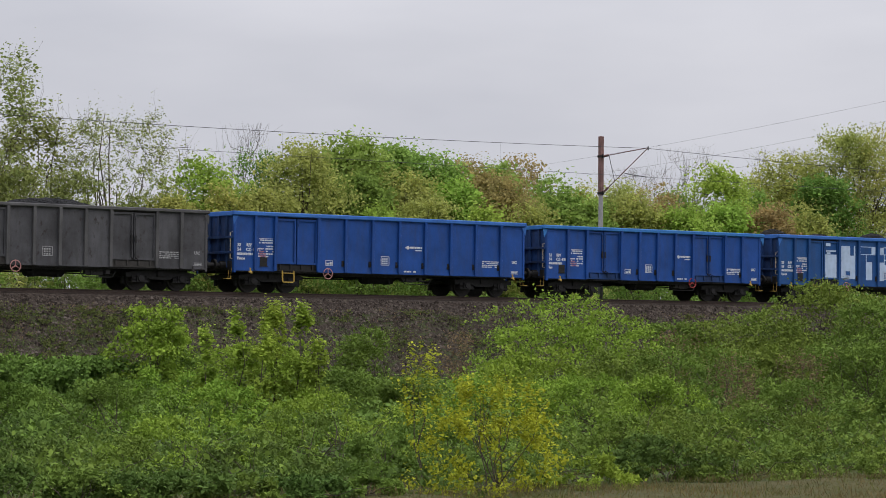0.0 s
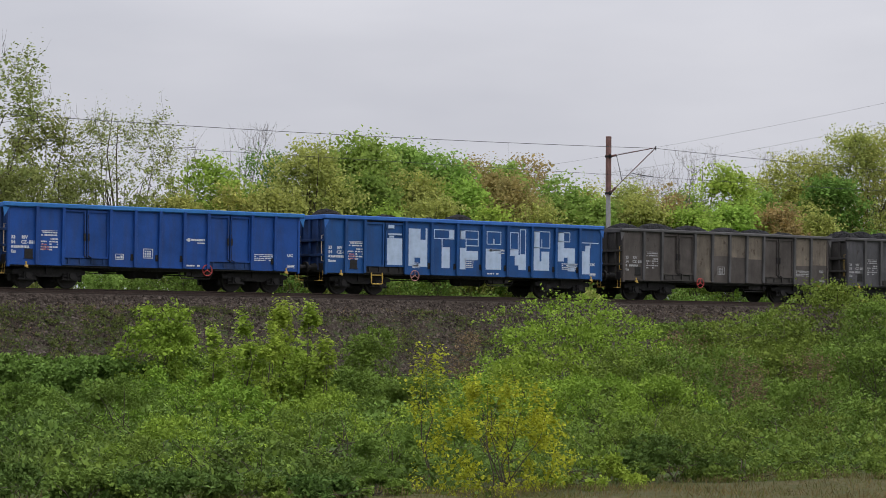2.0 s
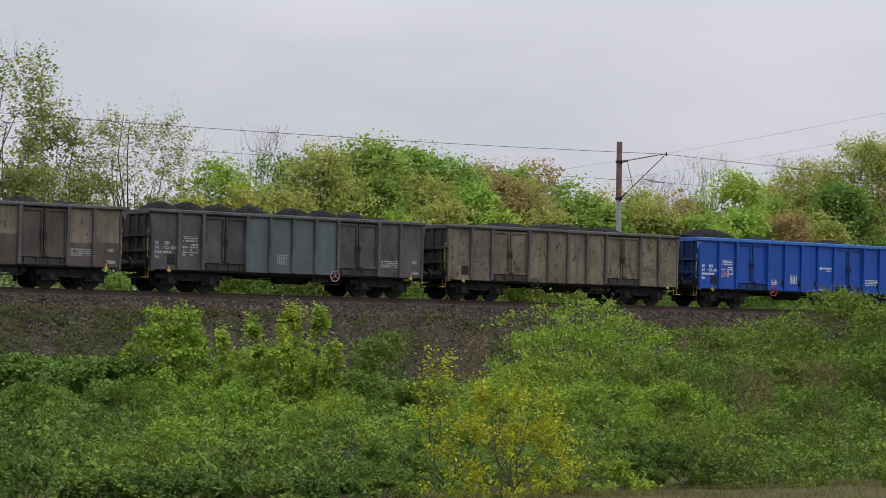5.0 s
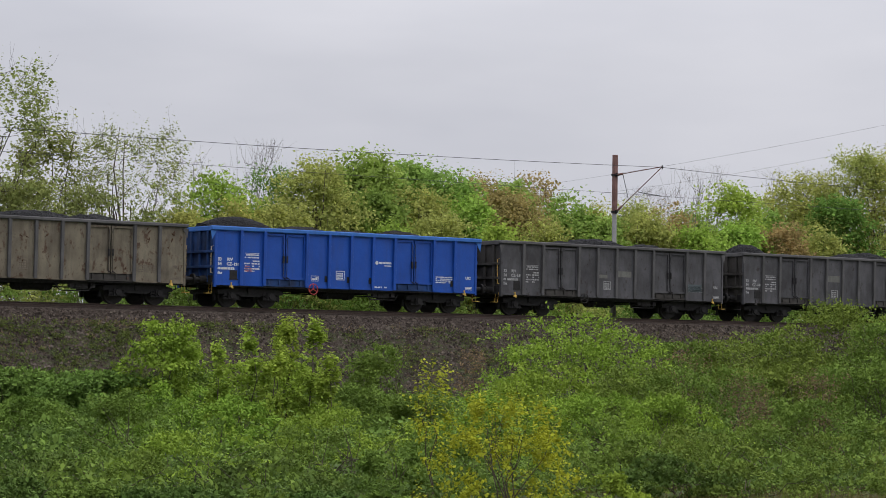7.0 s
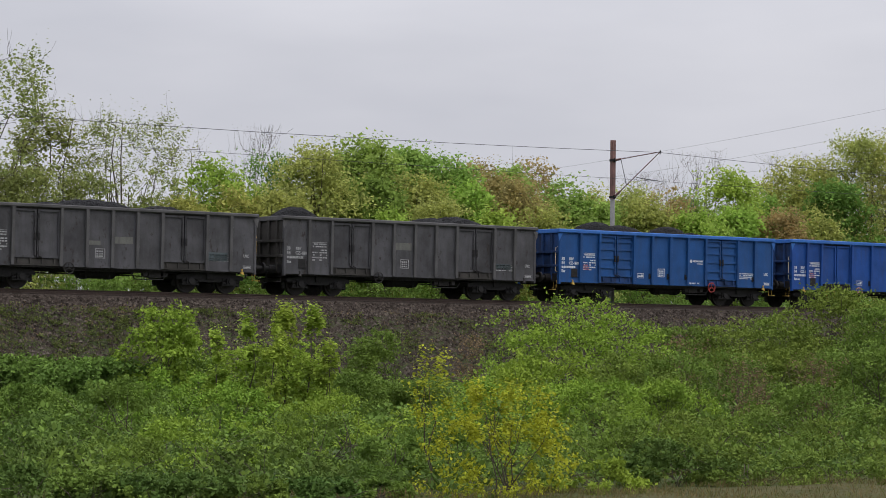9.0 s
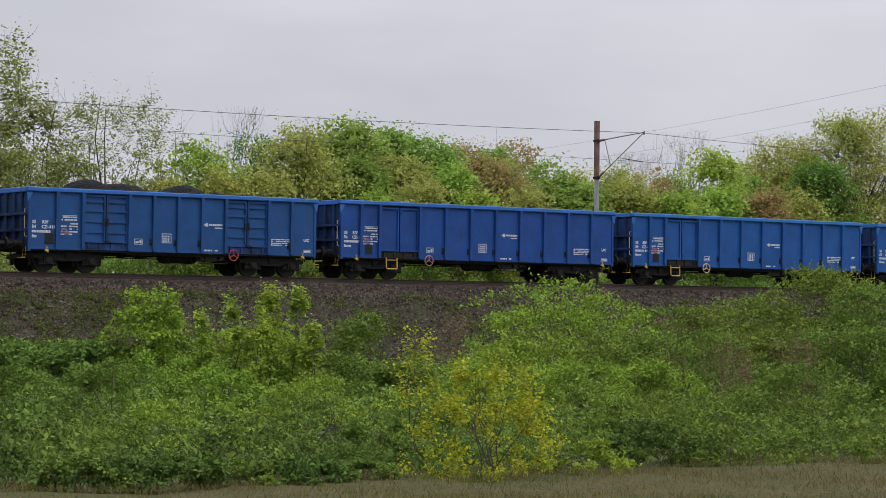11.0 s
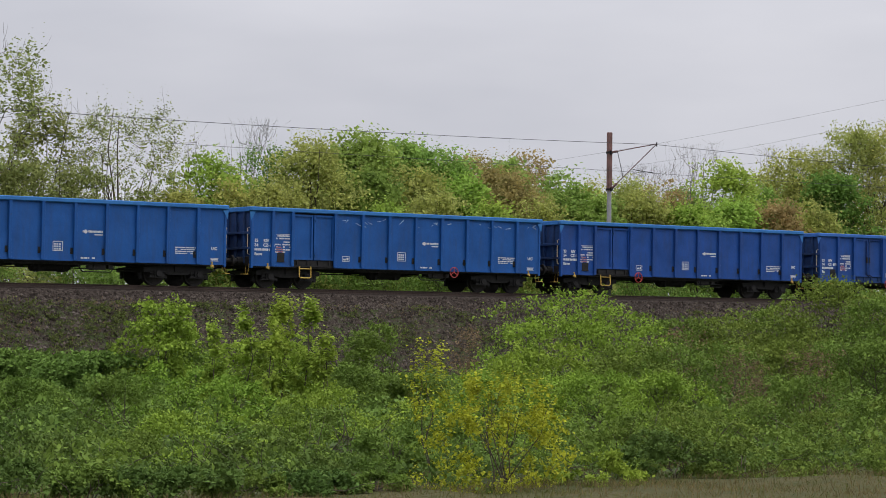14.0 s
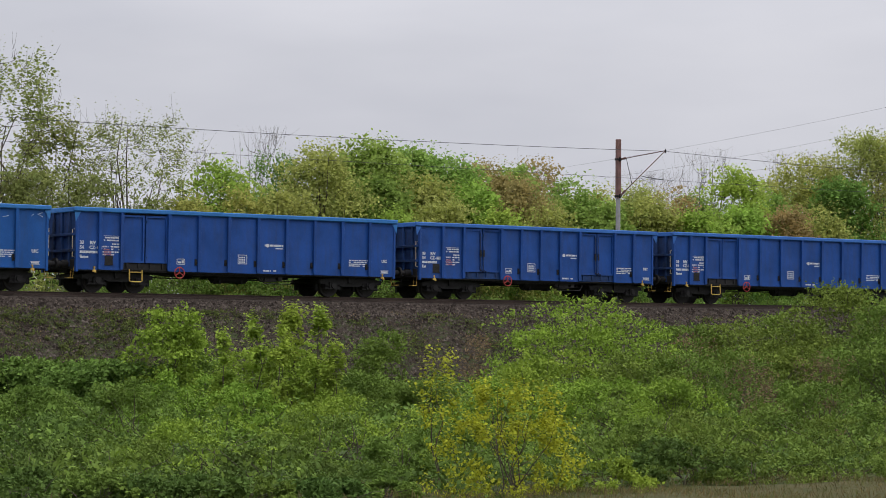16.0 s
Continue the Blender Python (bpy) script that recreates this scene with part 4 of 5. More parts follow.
def build_train():
    spec = [
        dict(label="grey-brown open coal wagon, grimy ribbed steel sides, two pairs of doors", kind="short", body=GREY, rim_paint=GREY_RIM, under=UNDER, rail_paint=STEEL_GREY, wheel_paint=PALE_RED, coal=((-4.5, 2.2, 0.22), (0.2, 3.2, 0.25), (4.2, 1.8, 0.05))),
        dict(label="blue open wagon with ribbed steel sides and white lettering, empty", kind="long", body=BLUE, rim_paint=BLUE_RIM, under=UNDER, wheel_paint=PALE_RED),
        dict(label="blue open wagon, shorter, two pairs of side doors, white lettering", kind="short", body=BLUE, rim_paint=BLUE_PALE_RIM, under=UNDER, overhang=0.12, brake_x=2.10),
        dict(label="blue open wagon covered with blocky silver graffiti, heaps of coal showing", kind="long", body=BLUE_DULL, rim_paint=BLUE_RIM, under=UNDER, wheel_paint=PALE_RED, extra=graffiti(), coal=((-6.3, 0.95, 0.30), (-3.4, 1.0, 0.16), (-1.2, 0.8, 0.10), (0.4, 1.0, 0.30), (3.0, 0.8, 0.12), (5.2, 0.9, 0.12))),
        dict(label="brown grimy open wagon with sand-coloured patches, heaped with coal", kind="short", body=BROWN, rim_paint=GREY_RIM, under=UNDER, wheel_paint=RED, overhang=0.10, panels=(((-2.2, -1.0), SAND), ((-1.0, 2.2), (SAND, BROWN)), ((4.1, 6.4), (SAND, BROWN))), coal=((-5.2, 1.2, 0.24), (-3.3, 1.6, 0.30), (-1.2, 1.5, 0.26), (1.0, 1.5, 0.24), (2.9, 1.5, 0.22), (4.7, 1.3, 0.14))),
        dict(label="grey open wagon with slate-green middle panels, heaped with coal", kind="short", body=GREY, rim_paint=GREY_RIM, under=UNDER, wheel_paint=PALE_RED, rail_paint=YELLOW, brake_x=2.0, panels=(((-2.2, 2.2), SLATE),), coal=((-5.3, 1.1, 0.32), (-4.1, 1.1, 0.36), (-2.7, 1.15, 0.32), (-1.2, 1.15, 0.34), (0.8, 1.2, 0.34), (2.2, 1.1, 0.32), (3.6, 1.2, 0.28), (5.0, 1.0, 0.12))),
        dict(label="tan-grey open wagon with rust scratches, level load of coal", kind="short", body=TAN, rim_paint=GREY_RIM, under=UNDER, rail_paint=YELLOW, wheel_paint=STEEL_GREY, lettering=SAND, extra=scratches(), coal=((-2.4, 2.4, 0.20), (0.5, 3.0, 0.26), (3.0, 2.0, 0.22))),
        dict(label="bright blue open wagon, two pairs of doors, mounded with coal", kind="short", body=BLUE_NEW, rim_paint=BLUE_RIM, under=UNDER, overhang=0.12, coal=((-4.7, 2.5, 0.42), (-1.6, 2.4, 0.16), (1.0, 2.4, 0.10), (3.3, 1.9, 0.20))),
        dict(label="dark grey open wagon with dirty ribbed sides, mound of coal", kind="short", body=GREY, rim_paint=GREY_RIM, under=UNDER, rail_paint=YELLOW, wheel_paint=STEEL_GREY, extra=patches(((0.12, 1.78, 0.78, 0.26), (4.22, 1.24, 0.86, 0.34), (-0.98, 1.70, 0.5, 0.16))), coal=((-2.0, 2.0, 0.10), (-0.2, 3.0, 0.28), (2.8, 1.8, 0.16))),
        dict(label="dark grey open wagon with white lettering block, two coal mounds", kind="short", body=GREY, rim_paint=GREY_RIM, under=UNDER, rail_paint=STEEL_GREY, wheel_paint=STEEL_GREY, extra=patches(((-0.95, 1.95, 0.8, 0.30), (4.24, 1.30, 0.8, 0.22))), coal=((-5.0, 1.4, 0.40), (1.8, 2.0, 0.20), (3.0, 2.2, 0.30))),
        dict(label="blue open wagon with horizontally ribbed doors and two coal mounds", kind="short", body=BLUE_DULL, rim_paint=BLUE_RIM, under=UNDER, door_ribs=True, brake_x=2.5, coal=((-3.2, 1.6, 0.40), (-1.8, 2.0, 0.30), (1.0, 1.5, 0.34), (2.5, 1.2, 0.1))),
        dict(label="blue open wagon with ribbed steel sides and white lettering, empty", kind="long", body=BLUE, rim_paint=BLUE_RIM, under=UNDER, wheel_paint=PALE_RED),
        dict(label="faded light blue open wagon with ribbed sides, scuffed, empty", kind="long", body=BLUE_PALE, rim_paint=BLUE_PALE_RIM, under=UNDER, wheel_paint=CREAM),
        dict(label="faded light blue open wagon with pale scuffs under the rim, empty", kind="long", body=BLUE_PALE, rim_paint=BLUE_PALE_RIM, under=UNDER, wheel_paint=RED, brake_x=2.65, extra=scuffs()),
        dict(label="blue open wagon with ribbed steel sides and white lettering, empty", kind="long", body=BLUE, rim_paint=BLUE_PALE_RIM, under=UNDER, wheel_paint=RED),
        dict(label="blue open wagon, shorter, two pairs of side doors, empty", kind="short", body=BLUE, rim_paint=BLUE_RIM, under=UNDER, overhang=0.12, brake_x=-1.8),
        dict(label="blue open wagon with one pair of side doors, empty", kind="long", body=BLUE, rim_paint=BLUE_RIM, under=UNDER, wheel_paint=RED),
        dict(label="blue open wagon with one pair of side doors, empty", kind="long", body=BLUE, rim_paint=BLUE_RIM, under=UNDER, wheel_paint=RED),
    ]
    # the joint between the second and third wagon is the train's zero
    ends = []
    x = -2 * 7.837 - 2 * 7.02
    for i, d in enumerate(spec):
        coal = d.pop("coal", None)
        w = build_wagon(seed=100 + i, **d)
        c = x + w["half"]
        x += 2 * w["half"]
        TRAIN.append((w, c))
        if coal:
            half = KINDS[d["kind"]]["half"] - 0.08
            load = tagged(new("coal_load", coal_mesh("coal_load", half, coal, i * 7.0)), "black coal heaped in an open wagon", "coal", "coal loads")
            TRAIN.append((load, c))


build_train()


# ---- plants ----
def leaf_mesh(name, base, along, normal, length, width, material):
    """One folded, pointed leaf for each row of the arrays."""
    along = along / np.maximum(np.linalg.norm(along, axis=1, keepdims=True), 1e-6)
    side = np.cross(along, normal)
    side /= np.maximum(np.linalg.norm(side, axis=1, keepdims=True), 1e-6)
    up = np.cross(side, along)
    n = len(base)
    l, w = length[:, None], width[:, None]
    pts = np.empty((n, 4, 3), np.float32)
    pts[:, 0] = base
    pts[:, 1] = base + along * l * 0.45 + side * w * 0.5 + up * l * 0.07
    pts[:, 2] = base + along * l - up * l * 0.06
    pts[:, 3] = base + along * l * 0.45 - side * w * 0.5 + up * l * 0.07
    me = bpy.data.meshes.new(name)
    me.vertices.add(4 * n)
    me.vertices.foreach_set("co", pts.ravel())
    me.loops.add(4 * n)
    me.loops.foreach_set("vertex_index", np.arange(4 * n, dtype=np.int32))
    me.polygons.add(n)
    me.polygons.foreach_set("loop_start", np.arange(0, 4 * n, 4, dtype=np.int32))
    me.update(calc_edges=True)
    me.materials.append(material)
    return me


def branch_mesh(name, lines, radii, material, sides=5):
    """Tapered branches: lines is n x k x 3, radii n x k."""
    lines, radii = np.asarray(lines, np.float32), np.asarray(radii, np.float32)
    n, k = radii.shape
    d = np.gradient(lines, axis=1)
    d /= np.maximum(np.linalg.norm(d, axis=2, keepdims=True), 1e-6)
    a = np.cross(d, np.array((0.31, 0.95, 0.05)))
    a /= np.maximum(np.linalg.norm(a, axis=2, keepdims=True), 1e-6)
    b = np.cross(d, a)
    q = np.arange(sides) * 2 * np.pi / sides
    ring = lines[:, :, None] + radii[:, :, None, None] * (np.cos(q)[:, None] * a[:, :, None] + np.sin(q)[:, None] * b[:, :, None])
    idx = np.arange(n * k * sides).reshape(n, k, sides)
    nxt = np.roll(idx, -1, axis=2)
    f = np.stack((idx[:, :-1], nxt[:, :-1], nxt[:, 1:], idx[:, 1:]), -1).reshape(-1, 4)
    me = bpy.data.meshes.new(name)
    me.from_pydata(ring.reshape(-1, 3).tolist(), [], f.tolist())
    me.materials.append(material)
    me.polygons.foreach_set("use_smooth", [True] * len(me.polygons))
    return me


def curve_rows(a, b, rng, lift=0.15, wobble=0.05, k=5):
    """Polylines of k points from each a to each b, bowed and uneven."""
    u = np.linspace(0, 1, k)[None, :, None]
    span = np.linalg.norm(b - a, axis=1)[:, None, None]
    line = a[:, None] * (1 - u) + b[:, None] * u
    line = line + rng.normal(0, 1, line.shape) * span * wobble * np.sin(np.pi * u)
    line[:, :, 2] += (span * lift * np.sin(np.pi * u) * -1)[:, :, 0]
    return line


# leaf colour, leaf length, leaf width ratio, clumps, twigs per clump, leaves per twig, twig length, clump size, crown base, shape, stems, shoots, bare twigs
PLANTS = {
    "mid": ("mid", 0.072, 0.62, 66, 12, 10, 0.24, 0.125, 0.02, "dome", 5, 16, 0),
    "fresh": ("fresh", 0.074, 0.64, 66, 12, 10, 0.24, 0.125, 0.02, "dome", 5, 8, 0),
    "lime": ("lime", 0.074, 0.64, 66, 12, 10, 0.24, 0.12, 0.02, "dome", 5, 20, 0),
    "dark": ("dark", 0.078, 0.68, 60, 13, 10, 0.25, 0.135, 0.02, "dome", 5, 10, 0),
    "ivy": ("ivy", 0.085, 0.85, 70, 14, 10, 0.28, 0.14, 0.0, "dome", 5, 8, 0),
    "olive_mid": ("mid", 0.072, 0.6, 62, 14, 11, 0.30, 0.16, 0.03, "dome", 6, 14, 10),
    "dry": ("dry", 0.060, 0.5, 26, 10, 8, 0.30, 0.20, 0.05, "dome", 6, 10, 60),
    "maple": ("lime", 0.075, 0.85, 64, 10, 10, 0.30, 0.10, 0.05, "candle", 6, 70, 6),
    "maple_shoot": ("lime", 0.072, 0.85, 34, 8, 10, 0.20, 0.05, 0.30, "candle", 1, 22, 0),
    "shrub": ("fresh", 0.075, 0.80, 44, 12, 10, 0.30, 0.15, 0.22, "egg", 4, 16, 10),
    "shrub_olive": ("mid", 0.072, 0.60, 44, 12, 11, 0.30, 0.15, 0.15, "egg", 5, 12, 10),
    "yellow": ("yellow", 0.060, 0.80, 130, 6, 9, 0.20, 0.05, 0.03, "tent", 8, 90, 40),
    "yellow_thin": ("yellow", 0.060, 0.75, 34, 6, 8, 0.20, 0.055, 0.30, "candle", 2, 14, 10),
    "low_lime": ("hazy_tree_green", 0.17, 0.60, 30, 10, 9, 0.4, 0.20, 0.0, "dome", 3, 6, 0),
    "low_mid": ("hazy_tree_dark", 0.17, 0.60, 30, 10, 9, 0.4, 0.20, 0.0, "dome", 3, 6, 0),
    "low_olive": ("hazy_tree_olive", 0.17, 0.60, 30, 10, 9, 0.4, 0.20, 0.0, "dome", 3, 6, 0),
    "poplar": ("grey_green", 0.18, 0.85, 150, 6, 7, 0.60, 0.055, 0.12, "fan", 2, 30, 60),
    "willow": ("grey_green", 0.15, 0.55, 85, 6, 7, 0.50, 0.05, 0.30, "fan", 2, 24, 40),
    "willow_s": ("grey_green", 0.15, 0.45, 46, 5, 6, 0.50, 0.08, 0.3, "fan", 3, 16, 50),
    "grey_tree": ("grey_green", 0.17, 0.60, 80, 11, 7, 0.60, 0.12, 0.04, "egg", 2, 14, 20),
    "bare": ("dry", 0.06, 0.45, 36, 2, 2, 0.90, 0.08, 0.3, "column", 5, 8, 170),
    "lime_tree": ("hazy_tree_lime", 0.19, 0.85, 80, 13, 7, 0.55, 0.12, 0.05, "egg", 1, 45, 0),
    "maple_tree": ("hazy_tree_green", 0.20, 0.88, 95, 13, 7, 0.60, 0.11, 0.05, "egg", 1, 70, 0),
    "maple_dark": ("hazy_tree_dark", 0.20, 0.88, 85, 13, 7, 0.60, 0.12, 0.05, "egg", 1, 45, 0),
    "maple_red": ("hazy_tree_rust", 0.18, 0.88, 66, 12, 7, 0.55, 0.12, 0.2, "egg", 1, 50, 0),
    "rust_tree": ("hazy_tree_rust", 0.17, 0.80, 75, 12, 7, 0.55, 0.13, 0.05, "egg", 1, 45, 0),
    "olive_tree": ("hazy_tree_olive", 0.175, 0.70, 90, 13, 7, 0.60, 0.12, 0.03, "egg", 2, 70, 20),
    "olive_tall": ("hazy_tree_olive", 0.175, 0.62, 105, 13, 7, 0.60, 0.10, 0.03, "egg", 2, 80, 30),
    "dark_tree": ("hazy_tree_dark", 0.15, 0.60, 70, 12, 9, 0.45, 0.12, 0.05, "cone", 1, 30, 20),
}
PLANT_LABELS = {
    "mid": "dense green leafy bush at the foot of the bank", "fresh": "fresh green rounded bush with small leaves", "lime": "light green leafy bush in spring leaf",
    "dark": "dark green low bush with broad leaves", "ivy": "dark green ivy thicket climbing the bank", "olive_mid": "olive green straggly bush with dry twigs",
    "dry": "dry brown leafless brush among green bushes", "maple_shoot": "upright light green maple shoot on a thin stem", "maple": "young light green maple sapling with upright shoots", "shrub": "bright green shrub with bare lower stems",
    "shrub_olive": "small dull green shrub on the bank", "yellow_thin": "slim yellow-green shoot with few leaves", "yellow": "yellow-green open shrub with thin brown stems", "low_lime": "low light green shrub behind the track",
    "low_mid": "low green shrub behind the track", "low_olive": "low olive shrub behind the track", "poplar": "tall poplar with sparse young leaves",
    "willow": "tall thin tree with sparse grey-green leaves", "willow_s": "slender tree with few young leaves", "grey_tree": "grey-green tree with open crown",
    "bare": "bare thin grey tree without leaves", "lime_tree": "light green tree in fresh leaf", "maple_tree": "green maple tree with spiky leafy shoots",
    "maple_dark": "dark green dense tree", "maple_red": "tree with reddish young leaves", "rust_tree": "tree with rust-brown young leaves",
    "olive_tree": "olive yellow-green tree in flower", "olive_tall": "tall olive green tree", "dark_tree": "dark narrow tree in dull leaf",
}


def profile(shape, v):
    if shape == "dome":
        return np.sqrt(np.clip(1 - v ** 2.2, 0, 1)) * (0.86 + 0.14 * np.clip(v * 4, 0, 1))
    if shape == "candle":
        return 0.30 + 0.70 * np.sin(np.pi * np.clip(0.15 + 0.72 * v, 0, 1)) * (1 - 0.35 * v)
    if shape == "fan":
        return 0.20 + 0.80 * np.sin(np.pi * np.clip(0.12 + 0.72 * v, 0, 1))
    if shape == "column":
        return 0.35 + 0.65 * v * (1.25 - 0.55 * v)
    if shape == "tent":
        return (1.0 - 0.66 * v) * (0.8 + 0.2 * np.clip(v * 5, 0, 1))
    if shape == "cone":
        return 0.12 + 0.88 * (1 - v)
    return np.sin(np.pi * np.clip(0.34 + 0.62 * v, 0, 1))


# kinds whose crown is open: leaves sit on single twigs, the branches show
OPEN = ("poplar", "willow", "willow_s", "bare", "yellow", "yellow_thin", "dry", "maple_shoot")


def unit(v):
    return v / np.maximum(np.linalg.norm(v, axis=-1, keepdims=True), 1e-6)


def tuft_leaves(centre, cr, count, size, rng, outward, flat=0.55):
    """Leaves laid like shingles over rounded tufts: base, along, normal, length."""
    n = len(centre)
    own = np.repeat(np.arange(n), count)
    d = unit(rng.normal(0, 1, (n * count, 3)) + 0.75 * outward[own] + np.array((0, 0, 0.45)))
    depth = 1.0 - 0.55 * rng.random(n * count) ** 2.2
    # each tuft is uneven: a few lobes of its own
    ph = rng.random((n, 3)) * 6.28
    lobe = 1 + 0.28 * np.sin(4 * d[:, 0] + ph[own, 0]) + 0.28 * np.sin(5 * d[:, 1] + ph[own, 1]) + 0.2 * np.sin(6 * d[:, 2] + ph[own, 2])
    lobe *= 1 + 0.22 * rng.normal(0, 1, n * count)
    at = centre[own] + d * (cr[own] * depth * lobe)[:, None] * np.array((1.12, 1.12, flat))
    tangent = unit(np.cross(d, rng.normal(0, 1, d.shape)))
    along = tangent * 0.7 + d * 0.35 + outward[own] * 0.25 + rng.normal(0, 0.2, d.shape)
    nrm = d * 0.55 + np.array((0, 0, 0.6)) + rng.normal(0, 0.20, d.shape)
    return at, along, nrm, size * (0.55 + 0.75 * rng.random(len(at)))


def build_plant(kind, x, y, height, radius, seed, name, group):
    leaf, size, ratio, clumps, twigs, per, tlen, csize, base, shape, stems, shoots, bare = PLANTS[kind]
    rng = np.random.default_rng(seed)
    far = math.hypot(x - EYE.x, y - EYE.y)
    airy = kind in OPEN
    if name == "bush" and far < 80:
        size *= min(max(far / 40, 0.80), 1.6)
        clumps = int(clumps * min(max(radius * height / 1.7, 0.5), 1.9))
    elif name == "tree" and kind not in ("poplar", "bare"):
        clumps = int(clumps * min(max(radius * height / 17, 0.6), 1.9))
    if not airy:
        clumps, size = int(clumps * ((2.3 if name == "bush" else 2.6) if y < 18 else 1.7)), size * (0.80 if name == "bush" else 1.0)
    scale = max(0.55, min(1.0, height / 1.6)) if name == "bush" else 1.0
    tlen = tlen * scale
    top = height - (1.1 if name == "tree" and shoots > 10 else tlen * 0.6)
    lobes = clumps if airy else max(7, clumps // (7 if name == "tree" else 6))
    # lobes towards the outside of an uneven crown
    v = rng.random(lobes) ** (1.2 if shape == "candle" else 1.5 if shape == "tent" else 0.65 if name == "tree" else 1.05)
    ang = rng.random(lobes) * 2 * np.pi
    lump = 1 + 0.26 * np.sin(ang * 3 + rng.random() * 6) * np.sin(v * 7 + rng.random() * 6)
    inner = 0.25 if airy else 0.35
    rr = radius * profile(shape, v) * np.sqrt(inner + (1 - inner) * rng.random(lobes)) * lump
    cz = base * height + v * (top - base * height) * (1 + rng.normal(0, 0.035, lobes))
    centre = np.stack((np.cos(ang) * rr, np.sin(ang) * rr, np.maximum(cz, 0.06)), 1)
    cr = csize * (radius + height) * 0.5
    if not airy:
        # each lobe is a shelf of tufts on its upper and outer side
        lobe_r = (1.9 * cr if name == "bush" else 1.55 * cr) * (0.6 + 0.7 * rng.random(lobes))
        of = rng.integers(0, lobes, clumps)
        out = unit(centre * np.array((1, 1, 0.3)) + 1e-6)
        d = unit(rng.normal(0, 1, (clumps, 3)) * np.array((1, 1, 0.75)) + 0.7 * out[of] + np.array((0, 0, 0.35)))
        pull = 0.80 if name == "bush" else 0.88
        centre = centre[of] * np.array((pull, pull, 1)) + d * (lobe_r[of] * (0.75 + 0.35 * rng.random(clumps)))[:, None] * np.array((1.15, 1.15, 0.66) if name == "bush" else (1.05, 1.05, 1.0))
        centre[:, 2] = np.maximum(centre[:, 2], 0.05)
        reach = height - (0.10 * height if name == "bush" else 0.75)
        centre[:, 2] *= reach / centre[:, 2].max()
        face = d
    leaves = []
    start, way, lens = np.zeros((0, 3)), np.zeros((0, 3)), np.zeros(0)
    if airy:
        own = np.repeat(np.arange(clumps), twigs)
        start = centre[own] + rng.normal(0, 1, (len(own), 3)) * cr * np.array((0.62, 0.62, 0.45)) * (0.6 + 0.7 * rng.random(clumps))[own][:, None]
        start[:, 2] = np.clip(start[:, 2], 0.03, None)
        over = np.maximum(start[:, 2] - (top - 0.12 * height * rng.random(len(own))), 0)
        start[:, 2] -= over * 1.4
        out = unit(start - np.array((0, 0, height * 0.35)))
        way = unit(out * 0.7 + np.array((0, 0, 0.45)) + rng.normal(0, 0.5, out.shape))
        lens = tlen * (0.6 + 0.8 * rng.random(len(own)))
    else:
        wide = cr * (0.85 if name == "bush" else 0.76) * (0.6 + 0.75 * rng.random(clumps))
        leaves.append(tuft_leaves(centre, wide, int(twigs * per * 0.42), size, rng, unit(face + np.array((0, 0, 0.2))), 0.58 if name == "bush" else 0.85))
    if shoots:
        # upright leading shoots above the outline
        pick = centre[np.argsort(centre[:, 2] + rng.normal(0, 0.1 * height, clumps))[-max(3, clumps // 2):]]
        s0 = pick[rng.integers(0, len(pick), shoots)] + rng.normal(0, cr * 0.4, (shoots, 3))
        sl = tlen * (1.2 + 0.9 * rng.random(shoots)) * (1.7 if name == "tree" else 1.0)
        s0[:, 2] = np.maximum(np.minimum(s0[:, 2], height - sl), 0.05)
        sw = unit(np.array((0, 0, 1.0)) + rng.normal(0, 0.18, (shoots, 3)))
        start, way, lens = np.vstack((start, s0)), np.vstack((way, sw)), np.concatenate((lens, sl))
    m = len(start)
    if name == "tree" and not airy:
        per = 15
    if m:
        u = (np.arange(per)[None] + rng.random((m, per))) / per
        at = start[:, None] + way[:, None] * (u * lens[:, None])[..., None]
        at = at + rng.normal(0, size * 0.35, at.shape)
        side = unit(np.cross(np.repeat(way[:, None], per, 1), rng.normal(0, 1, (m, per, 3))))
        along = side * 0.9 + way[:, None] * 0.35 + np.array((0, 0, -0.2))
        nrm = np.array((0, 0, 1.0)) + rng.normal(0, 0.45, at.shape)
        ls = size * (0.55 + 0.75 * rng.random((m, per))) * (1.12 - 0.45 * u)
        leaves.append((at.reshape(-1, 3), along.reshape(-1, 3), nrm.reshape(-1, 3), ls.ravel()))
    at, along, nrm, ls = (np.concatenate(q) for q in zip(*leaves))
    at[:, 2] = np.maximum(at[:, 2], 0.02)
    thing = tagged(new(name), PLANT_LABELS[kind], "tree" if name == "tree" else "bush", group)
    thing.matrix_basis = pose(x, y, ground_z(x, y) - 0.03)
    part("crown" if name == "tree" else "foliage", leaf_mesh("foliage", at, along, nrm, ls, ls * ratio, LEAF[leaf]), thing, kind="stuff")
    # stems from the root, limbs that fork from them, and a branch to each tuft
    thick = (0.02 + 0.0085 * height) if name == "tree" else (0.007 + 0.004 * height if "yellow" in kind else 0.010 + 0.005 * height)
    root = np.zeros((stems, 3))
    root[:, :2] = rng.normal(0, 0.06 * radius * (stems > 1), (stems, 2))
    lean = np.zeros((stems, 3))
    lean[:, :2] = rng.normal(0, 0.32 * radius * (stems > 1) + 0.10 * radius, (stems, 2))
    lean[:, 2] = height * rng.uniform(0.70, 0.90, stems)
    trunk = curve_rows(root, lean, rng, 0.0, 0.035, 6)
    bark = BARK_GREY if kind in ("bare",) else BARK
    girth = np.repeat(np.linspace(1, 0.16, 6)[None] * thick * (1 if stems == 1 else 0.7), stems, 0)
